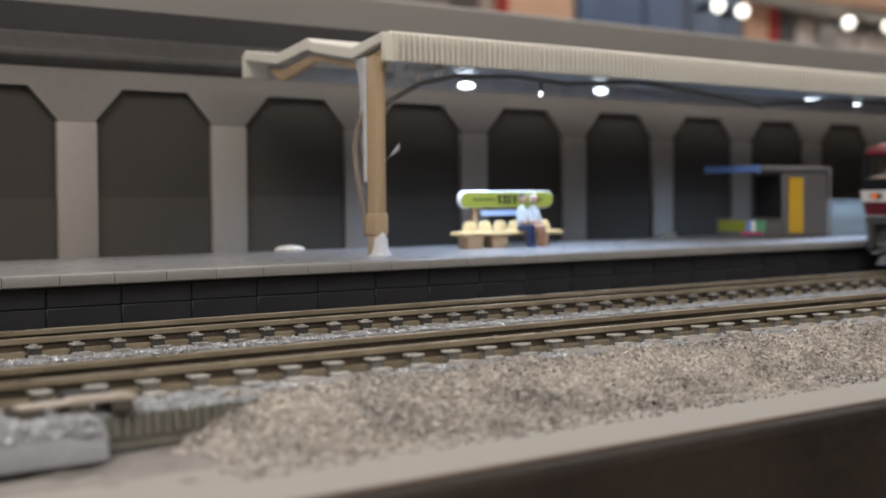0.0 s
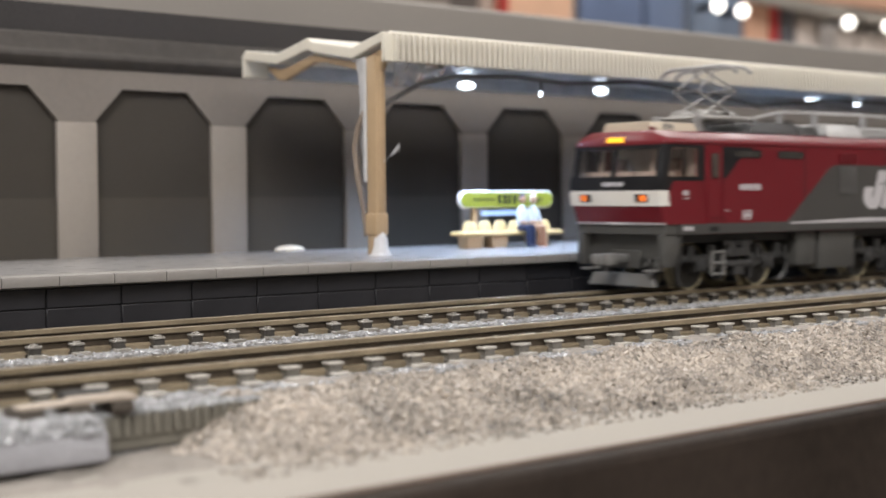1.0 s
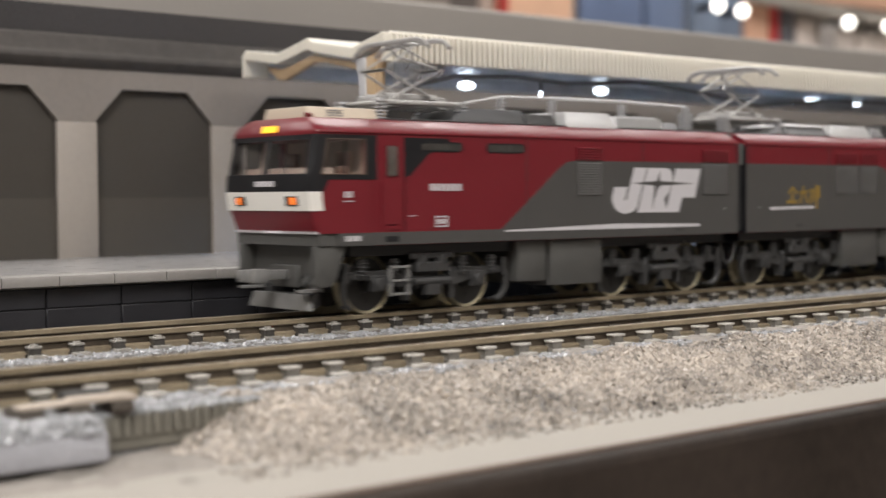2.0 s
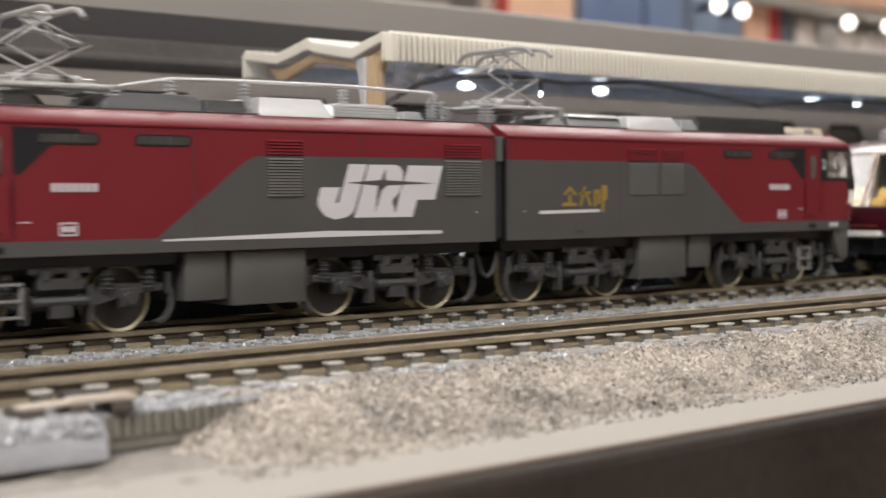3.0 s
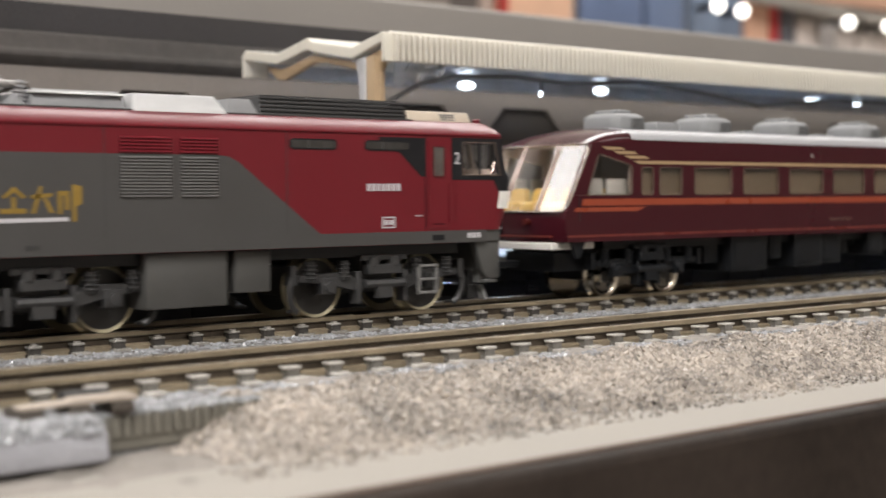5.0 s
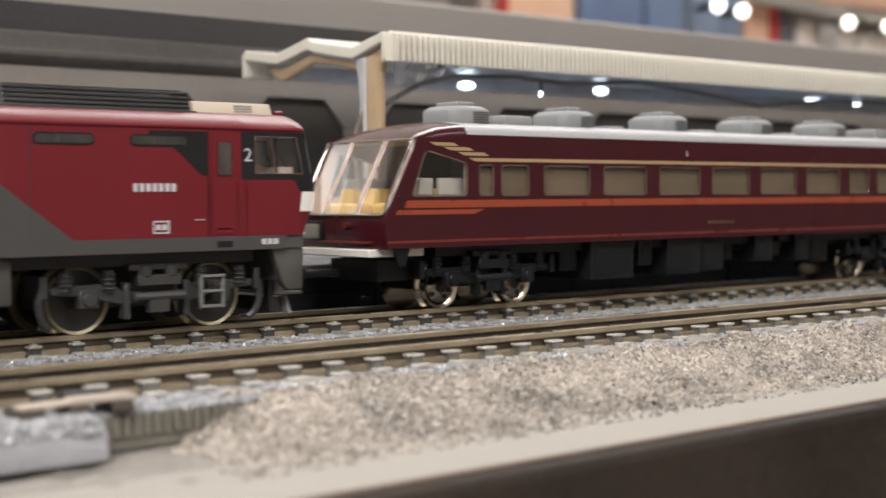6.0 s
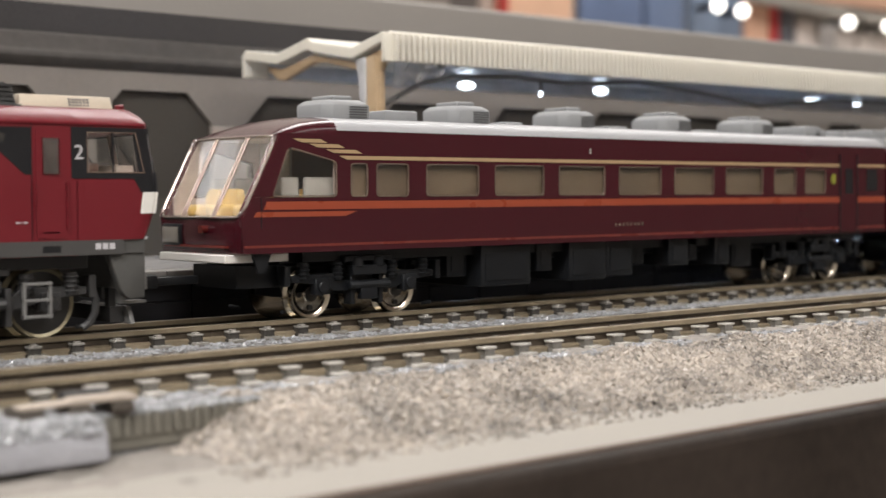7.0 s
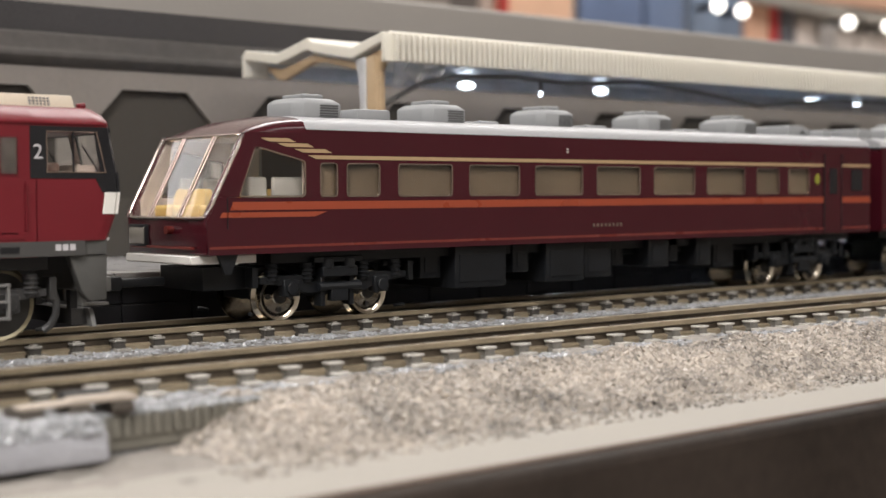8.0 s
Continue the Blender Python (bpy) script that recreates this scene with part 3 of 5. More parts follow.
# ---- bench with the sign, figurines, kiosk ----
def bench():
    t = thing("platform_bench", (169.4, 42, PZ), "tan station bench with domed cream seats under a green sign", "bench")
    for x in (-8.9, -3.0, 7.0):
        bm = B()
        prism(bm, [(x - 1.7, 0.0), (x - 2.0, 2.3), (x + 2.0, 2.3), (x + 1.7, 0.0)], "y", -1.4, 1.4)
        soften(bm, 0.3)
        part("pedestal", bm, TAN, t)
    bm = B()
    bx(bm, -12.2, 12.3, -1.9, 1.9, 2.2, 3.0)
    soften(bm, 0.4)
    part("bench_board", bm, CREAMTAN, t)
    for x in (-8.85, -5.2, -1.6, 2.0, 5.6, 9.2):
        bm = B()
        loft(bm, [[(x + 1.55 * w * math.cos(a), 0.4 + 1.0 * w * math.sin(a), z) for a in [i * math.pi / 6 for i in range(12)]]
                  for z, w in ((2.95, 1.02), (4.1, 0.86), (4.65, 0.64), (4.85, 0.28))])
        part("seat", bm, CREAMTAN, t, "domed cream seat back")
    for x in (-6.5, 8.0):
        bm = B()
        bx(bm, x - 0.5, x + 0.5, 1.4, 2.2, 0, 8)
        part("post", bm, TAN, t)
    bm = B()
    n = 10
    ring = [(-9.0 - 1.55 * math.sin(math.pi * i / n), 8.55 + 1.55 * math.cos(math.pi * i / n)) for i in range(n + 1)]
    ring += [(10.6 + 1.55 * math.sin(math.pi * i / n), 8.55 - 1.55 * math.cos(math.pi * i / n)) for i in range(n + 1)]
    prism(bm, ring, "y", 0.9, 1.9)
    soften(bm, 0.15, 1)
    sign = part("sign_board", bm, WHITE, t, "rounded white board with a lime green band")
    bm = B()
    prism(bm, [(0.9 + (a - 0.9) * 0.975, 8.5 + (b - 8.55) * 0.86) for a, b in ring], "y", 0.82, 0.95)
    part("sign_face", bm, LIME, sign)
    bm = B()
    bx(bm, -7.6, -2.4, 0.76, 0.86, 8.4, 8.65)
    bx(bm, 6.6, 9.4, 0.76, 0.86, 8.5, 8.8)
    bx(bm, 6.9, 9.0, 0.76, 0.86, 8.0, 8.25)
    for i, x in enumerate((-1.6, -0.4, 0.8, 2.0)):
        bx(bm, x, x + 0.95, 0.76, 0.86, 8.9, 9.25)
        bx(bm, x + 0.2 * (i % 2), x + 0.45 + 0.2 * (i % 2), 0.76, 0.86, 7.7, 9.4)
        bx(bm, x + 0.1, x + 0.9, 0.76, 0.86, 8.1 - 0.15 * (i % 2), 8.4)
    part("lettering", bm, BLACK, sign, "dark illegible lettering")
    bm = B()
    bx(bm, -5.4, 3.5, 1.0, 1.3, 5.7, 6.6)
    part("strip", bm, PALEBLUE, t, "pale blue strip under the sign")


CREAMTAN = mat("cream_seat_plastic", (0.62, 0.46, 0.22), 0.45, var=0.08)
LIME = mat("lime_print", (0.225, 0.235, 0.025), 0.5, var=0.06)
PALEBLUE = mat("pale_blue_print", (0.35, 0.45, 0.62), 0.5, var=0.05)
BLUEPAINT = mat("blue_strip_print", (0.14, 0.25, 0.55), 0.45, var=0.08)
YELLOW = mat("yellow_panel_print", (0.62, 0.37, 0.02), 0.5, var=0.06)
KIOSK = mat("kiosk_grey_plastic", (0.12, 0.11, 0.10), 0.6, var=0.12, size=6)
NAVY = mat("figurine_navy_paint", (0.016, 0.024, 0.06), 0.5, var=0.2)
BROWNLEG = mat("figurine_brown_paint", (0.28, 0.15, 0.09), 0.5, var=0.2)
SKIN = mat("figurine_tan_paint", (0.42, 0.26, 0.18), 0.5, var=0.15, size=2)
HAIR = mat("figurine_pale_hair_paint", (0.62, 0.55, 0.46), 0.5, var=0.15, size=2)
FIGURE = mat("figurine_pale_plastic", (0.44, 0.48, 0.50), 0.5, var=0.25, size=3)


def figurine(x, y, h, col, label, legs, dark):
    bm = B()
    ball(bm, (0, 0.2, 5.2), 1.05, 0.85, 2.4, 14, 10)
    ball(bm, (0, 0.0, 7.9 * h), 0.75, 0.75, 0.95, 12, 8)
    for s in (-0.55, 0.55):
        rod(bm, (s, 0.2, 3.4), (s, -2.1, 3.4), 0.6, 10)
        rod(bm, (s, -2.1, 3.6), (s, -2.2, 0.25), 0.5, 10, 0.42)
        ball(bm, (s, -2.5, 0.3), 0.4, 0.75, 0.3, 8, 6)
        rod(bm, (s * 1.9, 0.1, 6.7), (s * 2.3, -0.6, 4.6), 0.36, 8)
        rod(bm, (s * 2.3, -0.6, 4.6), (s * 0.8, -1.5, 4.3), 0.3, 8)
    cut = [f.calc_center_median() for f in bm.faces]
    ob = part("figurine", bm, col, None, label, (x, y, PZ))
    ob.data.materials.append(NAVY)
    ob.data.materials.append(legs)
    ob.data.materials.append(SKIN)
    ob.data.materials.append(HAIR)
    for p, c in zip(ob.data.polygons, cut):
        p.material_index = 2 if (c.z < 3.95 if dark else c.z < 2.9) else ((1 if dark else 4) if c.z > 8.15 * h or (c.z > 7.3 * h and c.y > 0.1) else (3 if c.z > 7.1 * h or c.y < -0.75 else 0))
    tagged(ob, category="figurine")


def kiosk():
    t = thing("kiosk", (245, 40, PZ), "grey station kiosk with a blue edged flat roof", "kiosk")
    bm = B()
    bx(bm, -5.2, 10.5, -5.3, 1.8, 0, 13.8)
    soften(bm, 0.2, 1)
    part("body", bm, KIOSK, t)
    # shade inside the shop opening drawn as a flat black panel
    bm = B()
    bx(bm, -5.35, -5.15, -5.0, 1.5, 4.0, 13.0)
    part("opening", bm, BLACK, t, "black panel, shade of the shop opening")
    bm = B()
    bx(bm, -13.0, 11.0, -5.6, 8.6, 13.8, 15.0)
    soften(bm, 0.15, 1)
    part("roof", bm, KIOSK, t)
    bm = B()
    bx(bm, -13.25, -12.95, -5.7, 8.7, 13.65, 15.1)
    part("fascia", bm, BLUEPAINT, t, "bright blue fascia strip")
    bm = B()
    bx(bm, -13.0, 11.1, -5.8, -5.55, 14.3, 15.05)
    bx(bm, 10.95, 11.2, -5.8, -5.4, 0, 15.05)
    part("fascia", bm, SKIRTGREY, t, "pale grey front edge")
    bm = B()
    bx(bm, -3.1, 1.7, -5.45, -5.25, 1.1, 12.6)
    part("panel", bm, YELLOW, t, "yellow advertising panel")
    bm = B()
    bx(bm, -11.4, -5.3, -5.2, 7.0, 0, 3.6)
    soften(bm, 0.15, 1)
    bx(bm, -11.8, -5.2, -5.4, 7.3, 3.85, 4.2)
    part("counter", bm, KIOSK, t)
    for i in range(10):
        y = 6.2 - i * 1.2
        bm = B()
        bx(bm, -11.7, -11.4, y - 1.05, y, 1.5, 3.75)
        soften(bm, 0.05, 1)
        part("magazine", bm, (LIME, LIME, LIME, LIME, LIME, LIME, BLUEPAINT, WHITE, KGREEN, KGREEN)[i], t)
    bm = B()
    bx(bm, -11.72, -11.4, -5.0, 0.4, 0.9, 1.35)
    part("label_strip", bm, PINK, t, "pink shelf strip")
    t = thing("shelter_box", (264.6, 42, PZ), "pale blue grey plastic shelter box on the platform", "shelter")
    bm = B()
    bx(bm, -9, 14, -5, 6, 0, 7.5)
    soften(bm, 0.6)
    part("body", bm, PALEBOX, t)
    bm = B()
    bx(bm, -9.3, 14.3, -5.3, 6.3, 7.45, 7.9)
    part("lid", bm, PALEBOX, t)


SKIRTGREY = mat("kiosk_pale_edge", (0.22, 0.21, 0.20), 0.5, var=0.1)
KGREEN = mat("green_cover_print", (0.12, 0.35, 0.16), 0.5)
PINK = mat("pink_print", (0.55, 0.06, 0.14), 0.5)
PALEBOX = mat("pale_blue_grey_plastic", (0.26, 0.33, 0.36), 0.5, var=0.06)


# ---- viaduct wall behind the platform ----
def viaduct():
    Y, bay, x0, n = 78.0, 29.55, 100.9, 12
    w = 7.0          # pillar width
    bm = B()
    for i in range(-3, n + 1):
        a = x0 + i * bay
        bx(bm, a, a + w, Y, Y + 1.0, -5.5, 28.0)
        c0, c1 = a + w, a + bay
        zt, zs, ch = 33.4, 28.0, 5.0
        pts = [(a, 28.0), (c0, 28.0), (c0 + ch, zt), (c1 - ch, zt), (c1, 28.0), (c1, 36.6), (a, 36.6)]
        prism(bm, pts, "y", Y, Y + 1.0)
    bmesh.ops.remove_doubles(bm, verts=bm.verts, dist=0.01)
    wall = setting("wall_viaduct", bm, CONCRETE, "grey brown concrete arcade wall of a viaduct")
    bm = B()
    bx(bm, -0.1, w + 0.1, -0.35, 0.5, -5.5, 27.6)
    soften(bm, 0.25, 2)
    pil = to_mesh("pillar", bm, PILLAR)
    for i in range(-3, n + 1):
        piece("pillar", pil, wall, (x0 + i * bay, Y, 0))
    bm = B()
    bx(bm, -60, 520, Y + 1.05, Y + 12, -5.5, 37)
    part("recess", bm, RECESS, wall, "dark back of the arches, shade in its colour")
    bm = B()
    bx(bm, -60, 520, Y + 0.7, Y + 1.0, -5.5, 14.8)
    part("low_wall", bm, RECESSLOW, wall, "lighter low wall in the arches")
    bm = B()
    prism(bm, [(Y + 0.6, 36.7), (Y + 0.6, 38.0), (Y + 0.3, 42.4), (Y + 0.7, 47.2), (Y + 3.0, 47.4), (Y + 12, 47.4), (Y + 12, 36.7)], "x", -60, 520)
    part("parapet", bm, PARAPET, wall, "dark grey parapet")
    bm = B()
    prism(bm, [(Y + 0.62, 36.68), (Y - 0.1, 36.66), (Y - 1.05, 37.9), (Y - 1.3, 38.3), (Y - 1.2, 39.0), (Y - 0.4, 39.5), (Y - 0.3, 41.9), (Y + 0.33, 42.4)], "x", -60, 520)
    soften(bm, 0.2)
    part("cornice", bm, CORNICE, wall, "rough grey moulded cornice")
    bm = B()
    prism(bm, [(125, -5.5), (125, 61.5), (126, 62.2), (135, 62.2), (135, -5.5)], "x", -200, 900)
    setting("backdrop_board", bm, BOARD, "beige board along the back of the layout")


# ---- rolling stock ----
def wheelset(parent, x, r, rim=0.86, tyre=None, name="wheelset", dished=False):
    bm = B()
    rod(bm, (0, -4.6, 0), (0, 4.6, 0), 0.7, 10)
    for s in (-1, 1):
        rod(bm, (0, s * 4.0, 0), (0, s * 4.75, 0), r * rim, 24)
        rod(bm, (0, s * 4.7, 0), (0, s * 5.05, 0), r * 0.3, 12)
        for k in range(4):
            a = k * math.pi / 2 + 0.3
            rod(bm, (r * 0.55 * math.cos(a), s * 4.7, r * 0.55 * math.sin(a)), (r * 0.55 * math.cos(a), s * 4.82, r * 0.55 * math.sin(a)), r * 0.12, 8)
    w = part(name, bm, WHEELDARK, parent, "dark wheel centres on an axle", (x, 0, r))
    for s in (-1, 1):
        bm = B()
        n = 36
        inner = [(r * 0.27, 4.8), (r * 0.34, 4.62), (r * 0.72, 4.56), (r * 0.82, 4.84)] if dished else [(r * (rim - 0.02), 4.8)]
        prof = inner + [ (r * 0.99, 4.95), (r, 4.85), (r, 3.9), (r + 0.5, 3.7), (r + 0.5, 3.5), (r * (0.27 if dished else rim - 0.02), 3.5)]
        rows = [[(q * math.cos(2 * math.pi * i / n), s * y, q * math.sin(2 * math.pi * i / n)) for q, y in prof] for i in range(n)]
        loft(bm, rows + rows[:1], True, False)
        bmesh.ops.remove_doubles(bm, verts=bm.verts, dist=0.001)
        part("tyre", bm, tyre or STEEL, w, "bright worn steel tyre")
    ROLLING.append((w, x, r, r))


BRIGHTWHEEL = mat("bright_plated_wheel", (0.55, 0.50, 0.42), 0.14, 1.0, var=0.15, size=1.5)
WHEELDARK = mat("wheel_centre_dark", (0.035, 0.033, 0.031), 0.4, var=0.2, size=2)
# opaque backing behind door glass, light from inside held in its blotchy colour
WINBACK = mat("lit_window_backing", (0.21, 0.175, 0.155), 0.5, var=0.7, size=3.5, grain=1.0)
DARKGLASS = glass("dark_cab_glass", (0.8, 0.8, 0.8), 0.02)

NOSE = [(10.4, 80.0, 80.3, 9.1), (13.2, 81.0, 81.4, 9.25), (15.4, 81.3, 81.7, 9.25), (17.4, 81.2, 81.6, 9.2), (21.9, 80.4, 80.8, 8.95),
        (22.6, 80.4, 80.7, 8.95), (23.9, 80.1, 80.3, 8.6), (24.6, 79.2, 79.3, 8.0)]


def nose(z):
    zs = [n[0] for n in NOSE]
    return [float(np.interp(z, zs, [n[k] for n in NOSE])) for k in (1, 2, 3)]


def nose_patch(bm, z0, z1, f0, f1, off, thick=0.3, cols=6, rows=4):
    """A plate lying on the bent cab front between heights z0, z1; f runs from -1 (one corner) to 1."""
    rings = []
    for i in range(rows + 1):
        z = z0 + (z1 - z0) * i / rows
        uc, un, w = nose(z)
        fs = sorted({f0 + (f1 - f0) * j / cols for j in range(cols + 1)} | ({0.0} if f0 < 0 < f1 else set()))
        outer = [(un + (uc - un) * abs(f) + off, w * f, z) for f in fs]
        rings.append(outer + [(u - thick, y, z) for u, y, z in outer[::-1]])
    loft(bm, rings)


def corner_patch(bm, z0, z1, off=0.07):
    """Plates wrapping both front corners of the cab between two heights."""
    for s in (-1, 1):
        rings = []
        for i in range(5):
            z = z0 + (z1 - z0) * i / 4
            uc, un, w = nose(z)
            o = [(uc - 1.65, s * (9.35 + off)), (uc - 0.38, s * ((9.35 + w) / 2 + off)), (uc + off, s * (w - 0.3)), (uc + off, s * (w - 0.75))]
            rings.append([(u, y, z) for u, y in o] + [(u - 0.3, y - s * 0.25, z) for u, y in o[::-1]])
        loft(bm, rings)


def bogie(bm, c, half, guards):
    """Side frames with axle boxes, springs, brake rigging and a bolster."""
    for s in (-1, 1):
        y0, y1 = s * 6.3, s * 7.3
        prism(bm, [(c - half - 4.2, 4.6), (c - half - 4.2, 5.4), (c - half + 3, 5.6), (c - 4, 4.6), (c + 4, 4.6), (c + half - 3, 5.6), (c + half + 4.2, 5.4),
                   (c + half + 4.2, 4.6), (c + half, 4.2), (c + 4.5, 3.3), (c - 4.5, 3.3), (c - half, 4.2)], "y", y0, y1)
        for w in (-half, half):
            bx(bm, c + w - 1.1, c + w + 1.1, y0, s * 7.7, 3.0, 5.0)
            rod(bm, (c + w, s * 7.6, 3.9), (c + w, s * 8.0, 3.9), 0.75, 12)
            for d in (-2.5, 2.5):
                rod(bm, (c + w + d, s * 7.0, 4.6), (c + w + d, s * 7.0, 7.0), 0.75, 10)
                for k in range(4):
                    rod(bm, (c + w + d, s * 7.0, 4.9 + k * 0.5), (c + w + d, s * 7.0, 5.1 + k * 0.5), 0.95, 10)
            e = 1 if w > 0 else -1
            bx(bm, c + w + e * 4.5, c + w + e * 5.3, s * 5.6, s * 7.4, 4.2, 6.6)
            if guards:
                chain(bm, [(c + w + e * 5.0, s * 7.0, 5.2), (c + w + e * 5.4, s * 7.0, 3.9), (c + w + e * 5.3, s * 7.0, 2.6), (c + w + e * 4.8, s * 6.8, 1.5), (c + w + e * 4.0, s * 6.5, 0.9)], 0.42, 8)
            bx(bm, c + w - e * 4.9, c + w - e * 4.2, s * 6.0, s * 7.6, 1.6, 5.6)
            rod(bm, (c + w + e * 4.9, s * 6.0, 1.1), (c + w + e * 3.9, s * 5.0, 0.9), 0.25, 6)
        bx(bm, c - 2.6, c + 2.6, s * 6.6, s * 8.3, 5.2, 6.4)
        bx(bm, c - 3.6, c + 3.6, s * 6.8, s * 8.0, 6.9, 7.6)
        rod(bm, (c - 1.6, s * 7.6, 6.2), (c - 1.6, s * 7.6, 7.4), 0.9, 10)
        rod(bm, (c + 1.6, s * 7.6, 6.2), (c + 1.6, s * 7.6, 7.4), 0.9, 10)
        rod(bm, (c - 3.0, s * 7.9, 4.0), (c + 3.2, s * 7.9, 4.0), 0.5, 8)
        bx(bm, c - 1.3, c + 1.2, s * 7.2, s * 8.2, 2.2, 3.9)
    bx(bm, c - half - 3, c + half + 3, -3.0, 3.0, 2.6, 6.4)
    bx(bm, c - 2.5, c + 2.5, -6.3, 6.3, 4.5, 8.6)


def insulator(bm, x, y, z0, z1, r=0.8):
    r *= 0.88
    n = max(3, int((z1 - z0) / 0.42))
    steps = [(z0, r * 0.6)]
    for k in range(n):
        z = z0 + (z1 - z0) * (k + 0.5) / n
        steps += [(z - 0.12, r * 0.6), (z - 0.09, r), (z + 0.09, r), (z + 0.12, r * 0.6)]
    steps.append((z1, r * 0.6))
    loft(bm, [[(x + w * math.cos(i * math.pi / 6), y + w * math.sin(i * math.pi / 6), z) for i in range(12)] for z, w in steps])


def pantograph(t, c, e):
    """Folding-arm current collector raised on the roof; e: the way its knee points."""
    bm = B()
    for x in (-6.2, 6.2):
        rod(bm, (c + x, -5.0, 26.9), (c + x, 5.0, 26.9), 0.35, 8)
    for y in (-4.2, 4.2):
        rod(bm, (c - 7.4, y, 26.9), (c + 7.4, y, 26.9), 0.4, 8)
    bx(bm, c - 4.5, c + 3.0, -1.6, 1.6, 26.5, 27.7)
    bx(bm, c - 2.2, c + 1.0, -3.6, 3.6, 26.7, 27.4)
    for x in (-5.6, 4.2):
        bx(bm, c + x, c + x + 1.6, -2.6, 2.6, 26.3, 27.6)
    soften(bm, 0.08, 1)
    base = part("pantograph_base", bm, PANTO, t, "grey pantograph base frame")
    for y in (-2.0, 2.0):
        bm = B()
        rod(bm, (c - 4.4, y, 27.8), (c + 4.0, y, 27.8), 0.5, 10)
        rod(bm, (c - 5.6, y, 27.8), (c + 5.6, y, 27.8), 0.2, 6)
        part("spring", bm, PANTO, base, "grey pantograph spring")
    for x in (-3.4, 3.0):
        bm = B()
        rod(bm, (c + x, -3.9, 27.5), (c + x, 3.9, 27.5), 0.42, 8)
        part("pivot_shaft", bm, PANTO, base)
    for x in (-6.8, 6.8):
        for y in (-4.2, 4.2):
            bm = B()
            insulator(bm, c + x, y, 24.6, 27.3, 1.0)
            part("insulator", bm, INSUL, t, "pale ribbed insulator")
    for y in (-2.8, 2.8):
        bm = B()
        chain(bm, [(c + e * 4.2, y, 27.3), (c - e * 5.0, y * 0.9, 31.6), (c + e * 1.5, y * 0.45, 34.7)], 0.24, 6)
        chain(bm, [(c - e * 4.0, y, 27.3), (c + e * 4.6, y * 0.9, 31.2), (c - e * 1.0, y * 0.45, 34.7)], 0.24, 6)
        part("arm", bm, PANTO, base)
    bm = B()
    for y in (-1, 1):
        rod(bm, (c + e * 4.6, -2.5, 31.2), (c + e * 4.6, 2.5, 31.2), 0.2, 6)
        rod(bm, (c - e * 5.0, -2.5, 31.6), (c - e * 5.0, 2.5, 31.6), 0.2, 6)
        rod(bm, (c - e * 5.0, y * 2.5, 31.6), (c - e * 0.2, -y * 1.6, 33.6), 0.16, 6)
    part("cross_brace", bm, PANTO, base)
    for x in (-1.6, 1.9):
        bm = B()
        chain(bm, [(c + x, -7.8, 33.9), (c + x, -6.6, 34.8), (c + x, -5.0, 35.1), (c + x, 5.0, 35.1), (c + x, 6.6, 34.8), (c + x, 7.8, 33.9)], 0.33, 6)
        part("collector_strip", bm, PANTO, base, "silver collector strip with bent horns")
    bm = B()
    for y in (-1.3, 1.3):
        rod(bm, (c - 1.6, y, 34.9), (c + 1.9, y, 34.9), 0.22, 6)
    part("head_link", bm, PANTO, base)


INSUL = mat("pale_insulator_plastic", (0.42, 0.42, 0.43), 0.4, var=0.1)
PANTO = mat("pantograph_grey_metal", (0.42, 0.41, 0.40), 0.35, 0.35, var=0.15, size=2)


